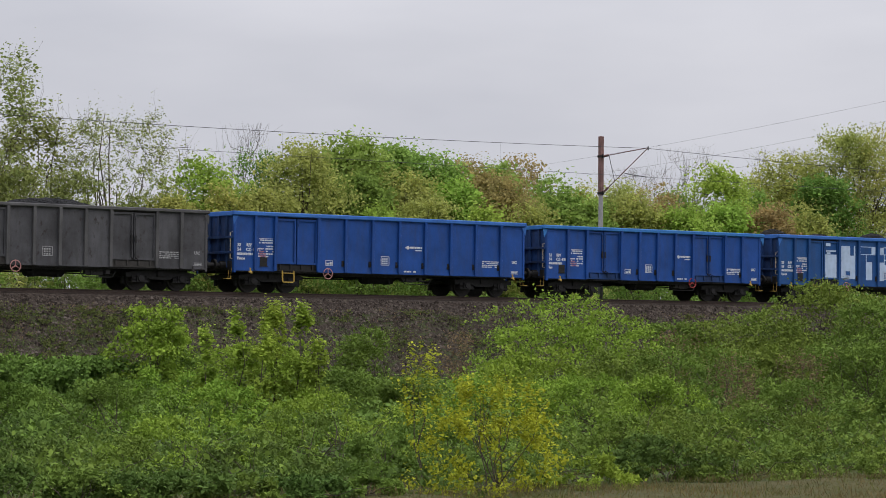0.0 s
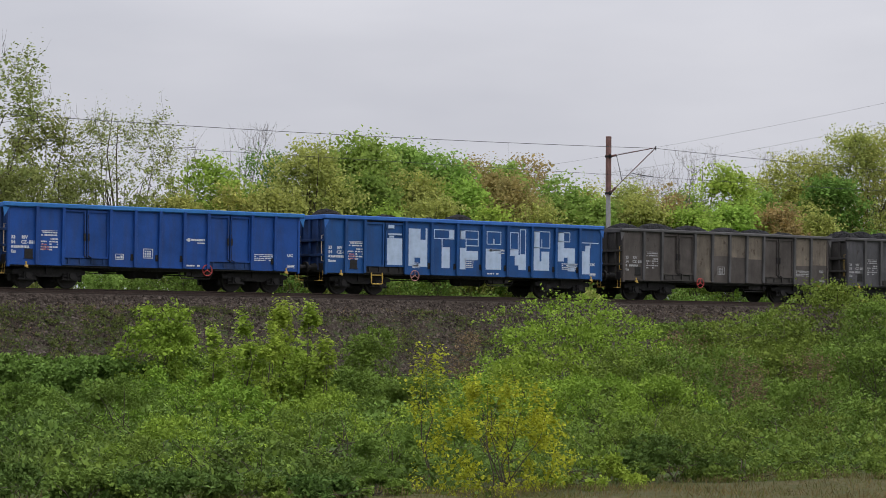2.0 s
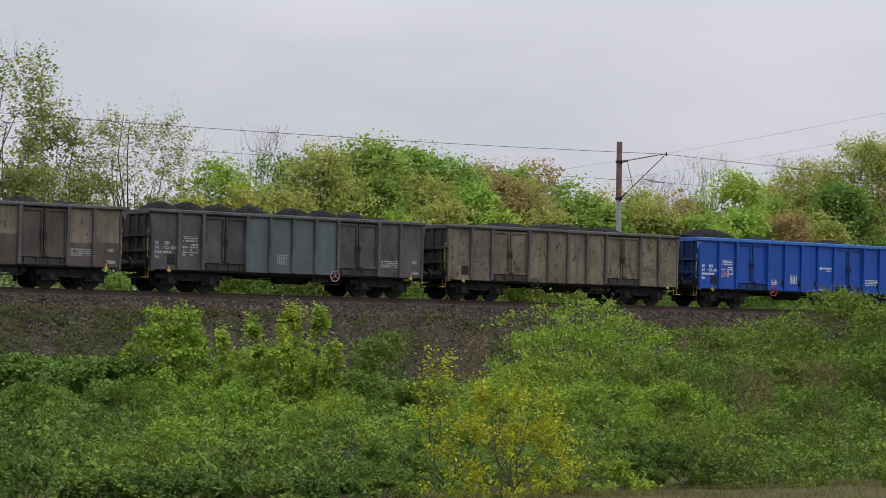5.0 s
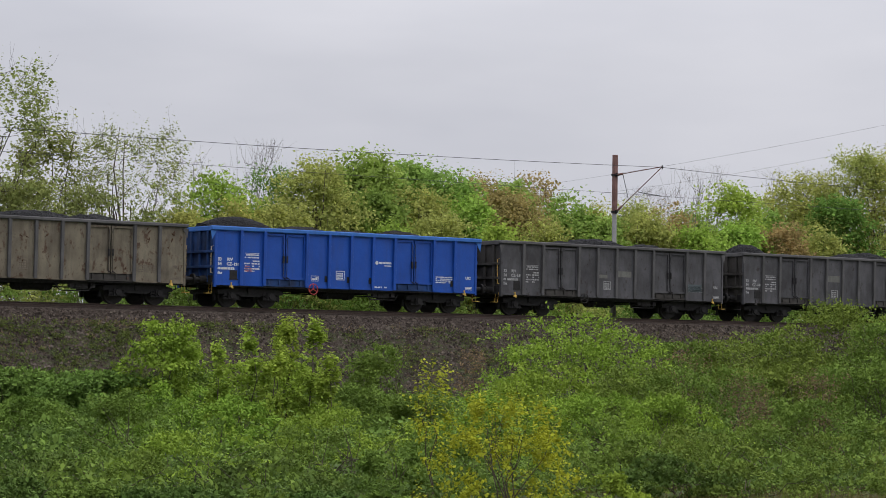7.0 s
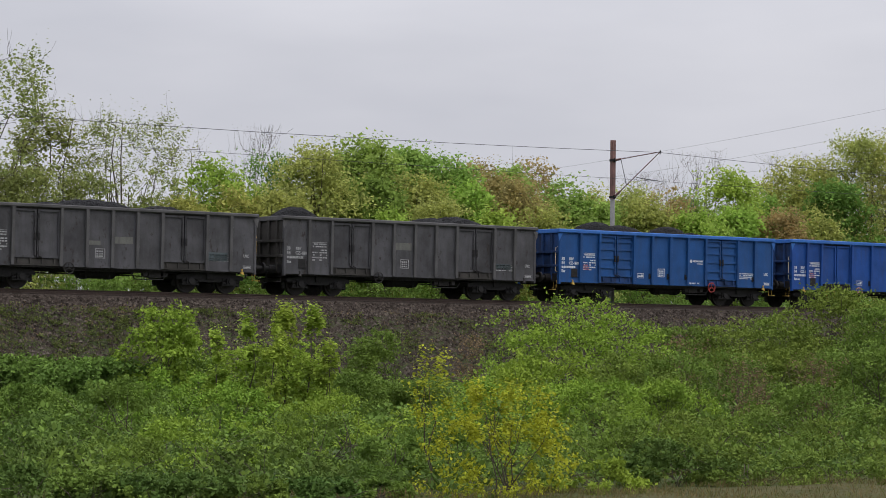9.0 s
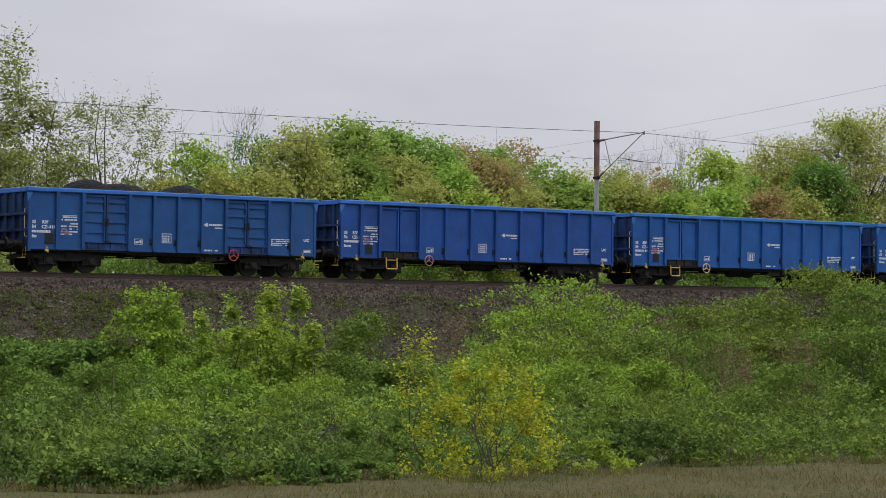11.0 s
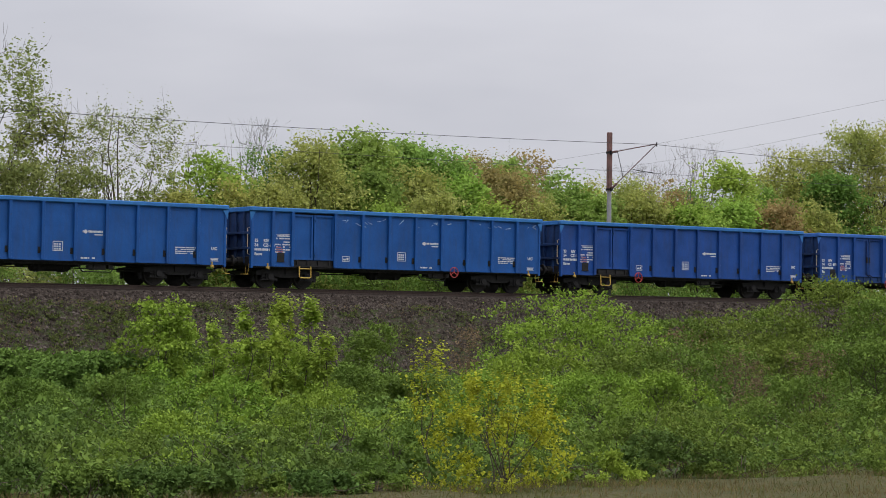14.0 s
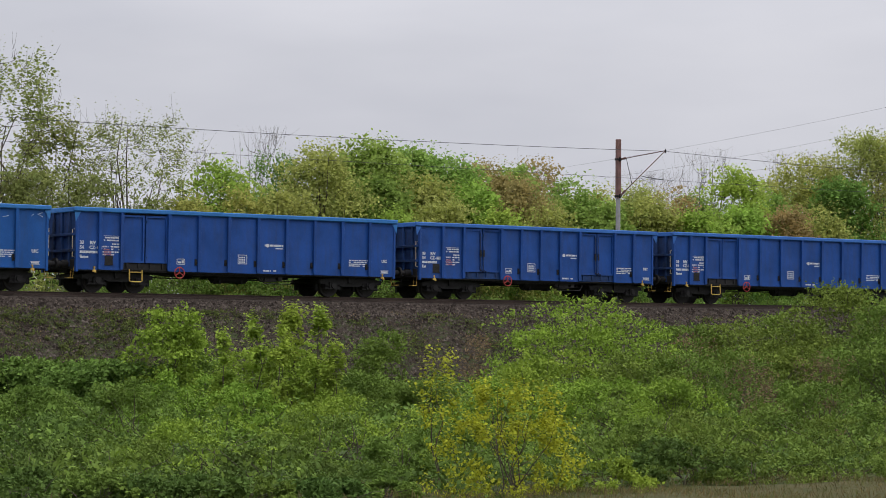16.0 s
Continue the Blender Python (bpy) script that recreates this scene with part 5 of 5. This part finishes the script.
    part("trunk" if name == "tree" else "stem", branch_mesh("stem", trunk, girth, bark, 6), thing)

    def on_trunk(frac, j):
        k0 = np.clip((frac * 5).astype(int), 0, 4)
        return trunk[j, k0] + (trunk[j, k0 + 1] - trunk[j, k0]) * (frac * 5 - k0)[:, None]

    limbs = max(4, clumps // (4 if airy else 7))
    lead = rng.integers(0, clumps, limbs)
    j = rng.integers(0, stems, limbs)
    frac = np.clip(centre[lead, 2] / height * (0.40 if airy and name == "tree" else 0.62) + rng.normal(0, 0.06, limbs), 0.06, 0.88)
    fork = on_trunk(frac, j)
    node = fork + (centre[lead] - fork) * rng.uniform(0.45, 0.75, (limbs, 1))
    lines = [curve_rows(fork, node, rng, 0.06, 0.06, 4)]
    girth = [np.repeat(np.linspace(0.40, 0.17, 4)[None] * thick, limbs, 0)]
    pick = np.arange(0, clumps, 1 if airy else 4)
    # every branch grows from the nearest limb or branch end below it
    pick = pick[np.argsort(np.linalg.norm(centre[pick] - trunk[0, 2], axis=1))]
    ends = np.concatenate((node, centre[pick]))
    origin = np.empty((len(pick), 3))
    for i, p in enumerate(pick):
        grown = ends[:limbs + i]
        gap = np.linalg.norm(grown - centre[p], axis=1) + 1.5 * np.maximum(grown[:, 2] - centre[p, 2], 0)
        origin[i] = grown[gap.argmin()]
    lines.append(curve_rows(origin, centre[pick], rng, 0.05, 0.08, 4))
    girth.append(np.repeat(np.linspace(0.16, 0.045, 4)[None] * thick, len(pick), 0))
    if bare:
        s = centre[rng.integers(0, clumps, bare)] + rng.normal(0, cr * 0.25, (bare, 3))
        w = unit(s - np.array((0, 0, height * 0.3)))
        w = w * 0.5 + np.array((0, 0, 0.7)) + rng.normal(0, 0.35, w.shape)
        e = s + w * tlen * (0.9 + 1.1 * rng.random((bare, 1)))
        e[:, 2] = np.minimum(e[:, 2], height)
        lines.append(curve_rows(s, e, rng, 0.06, 0.05, 4))
        girth.append(np.repeat(np.linspace(0.07, 0.025, 4)[None] * thick, bare, 0))
    part("branch", branch_mesh("branch", np.concatenate(lines), np.concatenate(girth), bark, 3), thing, kind="stuff")
    return thing


# kind, x, y, height, crown half width
BUSHES = (
    ("dark", 11.86, -56.66, 0.61, 0.99),
    ("mid", 13.17, -56.20, 0.69, 0.95),
    ("fresh", 14.75, -55.35, 0.94, 1.17),
    ("dark", 14.03, -58.43, 0.57, 0.82),
    ("fresh", 18.95, -52.66, 1.25, 1.44),
    ("mid", 15.47, -58.79, 0.59, 0.69),
    ("dark", 15.88, -49.71, 0.91, 1.28),
    ("mid", 19.76, -40.46, 1.32, 1.52),
    ("mid", 19.22, -45.81, 1.35, 1.24),
    ("mid", 16.91, -54.92, 0.82, 1.05),
    ("dark", 9.84, -60.69, 0.40, 0.76),
    ("mid", 10.51, -60.91, 0.42, 0.77),
    ("dark", 11.14, -61.26, 0.36, 0.70),
    ("mid", 11.94, -61.27, 0.29, 0.62),
    ("dark", 12.77, -61.20, 0.24, 0.60),
    ("mid", 13.56, -61.13, 0.19, 0.54),
    ("yellow", 15.57, -60.69, 1.33, 1.02),
    ("yellow_thin", 15.26, -59.83, 1.66, 0.28),
    ("mid", 19.51, -58.11, 0.99, 1.27),
    ("mid", 20.88, -57.98, 0.88, 1.23),
    ("mid", 23.01, -57.24, 0.98, 1.40),
    ("mid", 23.82, -58.06, 0.86, 1.21),
    ("dark", 18.32, -60.40, 0.57, 0.70),
    ("mid", 18.94, -60.98, 0.47, 0.85),
    ("mid", 19.98, -61.30, 0.46, 0.95),
    ("fresh", 16.99, -60.58, 0.40, 0.60),
    ("ivy", 29.25, -21.72, 1.72, 2.42),
    ("ivy", 30.09, -24.40, 1.69, 2.17),
    ("fresh", 23.45, -40.16, 1.53, 1.59),
    ("fresh", 21.82, -45.00, 1.25, 1.19),
    ("maple", 24.44, -41.91, 2.22, 1.19),
    ("maple_shoot", 23.82, -42.11, 2.71, 0.24),
    ("maple_shoot", 24.61, -42.02, 2.82, 0.26),
    ("maple_shoot", 24.81, -42.62, 2.70, 0.22),
    ("maple_shoot", 23.00, -42.20, 2.28, 0.22),
    ("maple_shoot", 23.83, -42.71, 2.47, 0.26),
    ("maple_shoot", 24.88, -43.14, 2.19, 0.22),
    ("shrub", 31.45, -25.18, 3.30, 0.78),
    ("shrub_olive", 35.31, -29.92, 2.61, 0.92),
    ("mid", 28.89, -37.65, 1.46, 1.76),
    ("mid", 29.05, -40.19, 1.35, 1.27),
    ("mid", 32.93, -23.68, 1.94, 1.49),
    ("mid", 32.25, -30.29, 1.73, 1.52),
    ("fresh", 31.62, -42.29, 3.16, 2.2),
    ("fresh", 27.41, -46.46, 1.90, 1.12),
    ("mid", 30.08, -46.08, 2.09, 1.43),
    ("mid", 31.06, -46.95, 1.94, 1.69),
    ("olive_mid", 41.02, -37.10, 2.86, 1.61),
    ("olive_mid", 43.39, -36.60, 3.15, 1.85),
    ("mid", 42.91, -38.97, 3.78, 1.55),
    ("mid", 42.23, -41.14, 3.37, 1.45),
    ("dry", 30.17, -48.85, 1.63, 0.53),
    ("dry", 30.42, -50.49, 1.76, 0.72),
    ("dry", 34.79, -42.23, 2.24, 0.37),
    ("dry", 29.01, -50.51, 1.40, 0.40),
    ("mid", 36.18, -43.53, 2.00, 1.61),
    ("mid", 37.55, -44.90, 2.25, 1.61),
    ("mid", 29.71, -51.20, 1.31, 1.54),
    ("fresh", 26.52, -50.94, 1.40, 1.35),
    ("fresh", 24.09, -48.95, 1.38, 1.02),
    ("mid", 19.56, -54.32, 0.81, 0.93),
    ("olive_mid", 40.09, -36.24, 2.64, 1.02),
    ("fresh", 26.86, -48.60, 1.39, 1.42),
    ("fresh", 20.68, -55.18, 0.80, 1.02),
    ("dry", 42.01, -24.89, 2.63, 0.37),
)
TREES = (
    ("poplar", 44.4, 13.00, 13.5, 3.4),
    ("poplar", 47.30, 14.00, 11.0, 1.8),
    ("willow", 50.87, 13.00, 11.3, 2.7),
    ("willow_s", 54.82, 14.00, 10.3, 1.5),
    ("lime_tree", 54.97, 12.00, 8.45, 1.96),
    ("bare", 59.86, 17.00, 10.47, 1.24),
    ("dark_tree", 59.37, 14.00, 9.17, 1.57),
    ("olive_tree", 60.22, 12.00, 9.64, 2.27),
    ("olive_tree", 56.51, 9.00, 6.99, 2.17),
    ("maple_tree", 64.98, 15.00, 10.21, 2.71),
    ("maple_dark", 63.30, 12.00, 8.27, 1.97),
    ("maple_tree", 69.12, 17.00, 10.21, 2.46),
    ("maple_tree", 69.98, 15.00, 9.67, 2.26),
    ("maple_red", 72.87, 16.00, 9.66, 1.95),
    ("maple_tree", 75.67, 17.00, 9.57, 2.17),
    ("rust_tree", 72.71, 12.00, 8.51, 2.07),
    ("maple_red", 78.15, 18.00, 9.98, 1.66),
    ("maple_tree", 78.25, 15.00, 8.88, 2.17),
    ("lime_tree", 68.67, 9.00, 6.53, 1.65),
    ("olive_tree", 65.31, 9.00, 6.91, 2.27),
    ("maple_tree", 78.72, 13.00, 7.69, 2.15),
    ("olive_tree", 83.60, 16.00, 8.90, 1.87),
    ("rust_tree", 84.27, 14.00, 9.00, 1.86),
    ("bare", 91.51, 20.00, 11.27, 1.96),
    ("bare", 87.89, 20.00, 9.78, 1.44),
    ("lime_tree", 89.51, 15.00, 10.01, 2.11),
    ("lime_tree", 86.41, 11.00, 7.50, 2.03),
    ("maple_tree", 93.06, 16.00, 8.91, 2.16),
    ("olive_tree", 96.91, 17.00, 11.11, 3.02),
    ("bare", 97.96, 19.00, 11.27, 2.01),
    ("maple_dark", 95.61, 13.00, 9.51, 2.35),
    ("olive_tall", 99.68, 15.00, 12.54, 3.85),
    ("olive_tall", 102.13, 14.00, 13.06, 3.88),
    ("olive_tree", 91.28, 10.00, 7.80, 2.26),
    ("rust_tree", 88.76, 10.00, 7.38, 1.49),
    ("grey_tree", 45.21, 11.00, 7.66, 2.40),
    ("grey_tree", 47.91, 11.00, 7.57, 2.12),
    ("grey_tree", 51.12, 11.00, 7.76, 2.15),
    ("olive_tree", 55.05, 10.00, 7.00, 1.86),
    ("olive_tree", 51.57, 9.00, 6.48, 1.82),
    ("grey_tree", 42.53, 12.00, 7.84, 2.69),
    ("maple_tree", 66.83, 20.00, 8.64, 2.48),
    ("maple_tree", 80.95, 20.00, 8.47, 2.27),
    ("maple_tree", 93.14, 22.00, 9.16, 2.84),
    ("olive_tree", 71.77, 22.00, 8.70, 2.93),
    ("maple_tree", 77.41, 22.00, 8.84, 2.64),
    ("olive_tree", 105.99, 14.00, 12.15, 3.75),
    ("olive_tree", 65.83, 18.00, 9.35, 2.43),
    ("olive_tree", 84.16, 20.00, 8.95, 2.31),
    ("olive_tree", 80.94, 12.00, 7.92, 2.52),
    ("lime_tree", 69.58, 13.00, 8.43, 2.05),
    ("olive_tree", 66.82, 13.00, 8.55, 2.02),
    ("maple_tree", 59.96, 16.00, 7.54, 2.00),
    ("olive_tree", 97.12, 20.00, 9.94, 2.46),
    ("olive_tall", 102.83, 22.00, 10.67, 2.98),
    ("lime_tree", 82.69, 10.00, 7.11, 2.15),
    ("olive_tree", 72.22, 10.00, 7.05, 2.04),
    ("lime_tree", 62.40, 9.00, 6.24, 1.76),
)
HEDGE = (
    ("low_mid", 39.98, 6.20, 3.22, 1.19),
    ("low_olive", 41.01, 6.20, 3.10, 1.20),
    ("low_lime", 42.04, 6.20, 3.43, 1.20),
    ("low_olive", 43.49, 7.00, 3.34, 1.22),
    ("low_lime", 45.07, 8.00, 3.66, 1.24),
    ("low_mid", 45.24, 6.20, 3.34, 1.22),
    ("low_lime", 46.33, 6.20, 3.38, 1.23),
    ("low_lime", 48.43, 8.00, 3.28, 1.26),
    ("low_mid", 49.02, 7.00, 3.24, 1.25),
    ("low_mid", 50.16, 7.00, 3.74, 1.26),
    ("low_mid", 51.91, 8.00, 3.47, 1.28),
    ("low_mid", 53.10, 8.00, 3.93, 1.29),
    ("low_mid", 53.71, 7.00, 3.42, 1.28),
    ("low_mid", 54.41, 6.20, 3.60, 1.28),
    ("low_olive", 55.64, 6.20, 3.54, 1.29),
    ("low_mid", 57.39, 7.00, 3.99, 1.31),
    ("low_mid", 59.34, 8.00, 3.41, 1.33),
    ("low_mid", 59.95, 7.00, 3.70, 1.32),
    ("low_mid", 61.25, 7.00, 3.75, 1.33),
    ("low_mid", 62.57, 7.00, 3.92, 1.34),
    ("low_mid", 63.34, 6.20, 3.21, 1.34),
    ("low_lime", 65.27, 7.00, 4.12, 1.36),
    ("low_mid", 67.42, 8.00, 3.83, 1.39),
    ("low_olive", 68.06, 7.00, 3.60, 1.38),
    ("low_mid", 68.85, 6.20, 3.44, 1.38),
    ("low_lime", 70.28, 6.20, 3.67, 1.39),
    ("low_olive", 71.73, 6.20, 3.83, 1.40),
    ("low_mid", 74.72, 8.00, 4.04, 1.45),
    ("low_mid", 76.25, 8.00, 3.86, 1.46),
    ("low_mid", 76.23, 6.20, 3.84, 1.44),
    ("low_lime", 77.78, 6.20, 3.53, 1.45),
    ("low_mid", 80.99, 8.00, 3.84, 1.50),
    ("low_mid", 81.68, 7.00, 4.37, 1.49),
    ("low_mid", 83.32, 7.00, 4.23, 1.51),
    ("low_lime", 84.98, 7.00, 4.48, 1.52),
    ("low_lime", 87.66, 8.00, 4.37, 1.55),
    ("low_mid", 88.39, 7.00, 4.57, 1.55),
    ("low_mid", 89.32, 6.20, 4.09, 1.55),
    ("low_olive", 92.97, 8.00, 3.93, 1.60),
    ("low_lime", 94.79, 8.00, 4.50, 1.62),
    ("low_mid", 95.56, 7.00, 4.28, 1.62),
)
POWER = (
    ((116.8, 68.4, 11.57), (117.1, 27.1, 14.23), 0.25),
    ((121.6, 64.6, 11.17), (117.2, 27.1, 12.91), 0.25),
    ((128.6, 58.4, 11.55), (117.3, 27.2, 11.42), 0.25),
)


def build_plants():
    seed = 1
    for rows, name, group in ((BUSHES, "bush", "bushes before the bank"), (TREES, "tree", "trees behind the track"), (HEDGE, "bush", "shrubs behind the track")):
        for kind, x, y, h, r in rows:
            seed += 1
            build_plant(kind, x, y, h, r, seed, name, group)


build_plants()


def scatter(name, label, count, seed, where, sizes, heights, material, ratio, upright, keep):
    """Small leaves or blades all over a stretch of ground, thinned by keep(x, y)."""
    rng = np.random.default_rng(seed)
    x = rng.uniform(where[0], where[1], count)
    y = rng.uniform(where[2], where[3], count)
    ok = np.array([keep(a, b) > r for a, b, r in zip(x, y, rng.random(count))])
    x, y = x[ok], y[ok]
    n = len(x)
    z = np.array([ground_z(a, b) for a, b in zip(x, y)])
    base = np.stack((x, y, z + rng.random(n) ** 1.5 * heights), 1)
    along = rng.normal(0, 1, (n, 3))
    along[:, 2] = np.abs(along[:, 2]) * 0.4 + upright
    nrm = rng.normal(0, 0.5, (n, 3)) + np.array((0, -0.3, 1.0 if upright < 1 else 0.1))
    ln = sizes * (0.5 + rng.random(n))
    tagged(new(name, leaf_mesh(name, base, along, nrm, ln, ln * ratio, material)), label, name.replace("_", " "), kind="stuff")


def in_view(x, y, spare=2.0):
    """1 inside the wedge of land that the camera looks over."""
    d = y - EYE.y
    return 1.0 if d > 5 and d * 0.42 - spare < x < d * 1.18 + spare else 0.0


def patch(x, y, s, seed):
    return noise.noise(Vector((x * s, y * s, seed)))


def mounds(name, label, count, seed, where, wide, tall, leaves, size, material, ratio, keep):
    """Low cushions of leaves all over a stretch of ground, thinned by keep(x, y)."""
    rng = np.random.default_rng(seed)
    x, y = rng.uniform(where[0], where[1], count), rng.uniform(where[2], where[3], count)
    ok = np.array([keep(a, b) > r for a, b, r in zip(x, y, rng.random(count))])
    x, y = x[ok], y[ok]
    n = len(x)
    z = np.array([ground_z(a, b) for a, b in zip(x, y)])
    centre = np.stack((x, y, z + tall * rng.random(n) ** 1.4), 1)
    cr = wide * (0.6 + 0.8 * rng.random(n))
    up = unit(rng.normal(0, 0.35, (n, 3)) + np.array((0, 0, 1.0)))
    at, along, nrm, ls = tuft_leaves(centre, cr, leaves, size, rng, up, 0.7)
    tagged(new(name, leaf_mesh(name, at, along, nrm, ls, ls * ratio, material)), label, name.replace("_", " "), kind="stuff")


mounds("brambles", "dark green brambles and ivy between the bushes", 6000, 7, (8, 64, -52, -7.6), 0.34, 0.60, 38, 0.105, LEAF["ivy"], 0.75, lambda x, y: in_view(x, y) * (0.62 + 0.9 * patch(x, y, 0.22, 2)))
mounds("undergrowth", "green nettles and low shoots between the bushes", 4500, 17, (7, 64, -60.6, -7.9), 0.27, 0.35, 34, 0.085, LEAF["mid"], 0.6, lambda x, y: in_view(x, y) * (0.55 - 0.9 * patch(x, y, 0.22, 2)))
mounds("low_shoots", "fresh green shoots and nettles before the bushes", 4200, 27, (7, 44, -61.2, -46), 0.20, 0.12, 36, 0.065, LEAF["dark"], 0.6, lambda x, y: in_view(x, y) * (0.75 + 0.6 * patch(x, y, 0.4, 6)) * (1.0 if y > -60.3 or x < 15 else 0.25))
mounds("bank_weeds", "low green weeds in tufts on the dark bank", 7000, 8, (30, 84, -8.0, -2.9), 0.17, 0.05, 22, 0.085, LEAF["weed"], 0.6, lambda x, y: in_view(x, y) * max(0.0, 0.05 + 1.0 * patch(x, y, 0.5, 5) + (0.55 if x < 44 else 0.40 * max(0.0, (52 - x) / 8))))
scatter("bank_litter", "dead stalks and brown leaves on the bank", 36000, 9, (30, 85, -8.0, -2.5), 0.11, 0.08, LEAF["dry"], 0.16, 0.5, lambda x, y: in_view(x, y) * max(0.0, 0.3 + 0.9 * patch(x, y, 0.8, 8)))
scatter("dry_grass", "dry pale meadow grass", 60000, 10, (5, 30, -68, -57), 0.085, 0.01, LEAF["straw"], 0.06, 1.6, lambda x, y: in_view(x, y) * (0.6 + 0.6 * patch(x, y, 0.6, 3)))
scatter("green_grass", "green meadow grass blades", 60000, 11, (5, 30, -68, -57), 0.075, 0.01, LEAF["grass"], 0.07, 1.6, lambda x, y: in_view(x, y) * (0.55 - 0.6 * patch(x, y, 0.6, 3)))


def build_stones():
    """Loose ballast stones lying on the shoulder and the bank."""
    rng = np.random.default_rng(21)
    n = 30000
    x, y = rng.uniform(32, 84, n), rng.uniform(-7.6, -1.9, n)
    ok = np.array([in_view(a, b) > 0 for a, b in zip(x, y)])
    x, y = x[ok], y[ok]
    n = len(x)
    z = np.array([ground_z(a, b) for a, b in zip(x, y)])
    c = np.stack((x, y, z + 0.015), 1)
    o = np.array(((1, 0, -0.3), (0, 1, -0.3), (-1, 0, -0.3), (0, -1, -0.3), (0, 0, 1)), float)
    r = (0.03 + 0.065 * rng.random((n, 1, 1)) ** 2) * (0.6 + 0.8 * rng.random((n, 5, 1)))
    turn = rng.random(n) * 6.28
    ox = o[None, :, 0] * np.cos(turn)[:, None] - o[None, :, 1] * np.sin(turn)[:, None]
    oy = o[None, :, 0] * np.sin(turn)[:, None] + o[None, :, 1] * np.cos(turn)[:, None]
    v = c[:, None] + np.stack((ox, oy, np.repeat(o[None, :, 2] * 0.8, n, 0)), 2) * r
    f = np.array(((0, 1, 4), (1, 2, 4), (2, 3, 4), (3, 0, 4)))
    faces = (f[None] + 5 * np.arange(n)[:, None, None]).reshape(-1, 3)
    me = bpy.data.meshes.new("ballast_stones")
    me.from_pydata(v.reshape(-1, 3).tolist(), [], faces.tolist())
    me.materials.append(STONE)
    tagged(new("ballast_stones", me), "dark brown-grey loose ballast stones on the bank", "ballast", kind="stuff")


def stone_material():
    m, n, l, b = shader("ballast_stone", 0.95)
    geo = n.new("ShaderNodeNewGeometry")
    r = ramp(n, l, geo.outputs["Random Per Island"], [(0.0, (0.018, 0.014, 0.011)), (0.6, (0.064, 0.050, 0.041)), (1.0, (0.135, 0.112, 0.095))])
    x = noise_tex(n, l, 40, 3, object_coords(n, l))
    xr = ramp(n, l, x.outputs["Fac"], [(0.3, (0.7, 0.7, 0.7)), (0.7, (1.2, 1.2, 1.2))])
    l.new(mix(n, l, 1.0, r.outputs["Color"], xr.outputs["Color"], "MULTIPLY"), b.inputs["Base Color"])
    return m


STONE = stone_material()
build_stones()


# ---- a power line far behind the trees ----
def build_power_line():
    line = tagged(new("power_line"), "thin power line wires sagging far behind the trees", "cable")
    for a, b, sag in POWER:
        a, b = Vector(a), Vector(b)
        pts = []
        for k in range(25):
            u = k / 24
            p = a.lerp(b, u)
            p.z -= sag * 4 * u * (1 - u)
            pts.append(p)
        wire("power_wire", pts, 0.007, "", WIRE, line)


build_power_line()


def motions():
    """The train rolls past, slowing a little; every wheel turns with it."""
    def run(t):
        return 63.48 - 12.9537 * t + 0.0314778 * t * t + 0.00021088 * t ** 3

    steps = [0.5 * k for k in range(33)]
    for ob, c in TRAIN:
        walk(ob, [(t, pose(run(t) + c, 0, 0)) for t in steps])
    fine = [k / 30 for k in range(481)]
    turns = [math.degrees((run(t) - run(0)) / WHEEL_R) for t in fine]
    for wheel in WHEELS:
        x, ph = wheel.matrix_basis.translation.x, wheel["phase"]
        walk(wheel, [(t, pose(x, 0, WHEEL_R, 0, ph + a, 0)) for t, a in zip(fine, turns)])


motions()
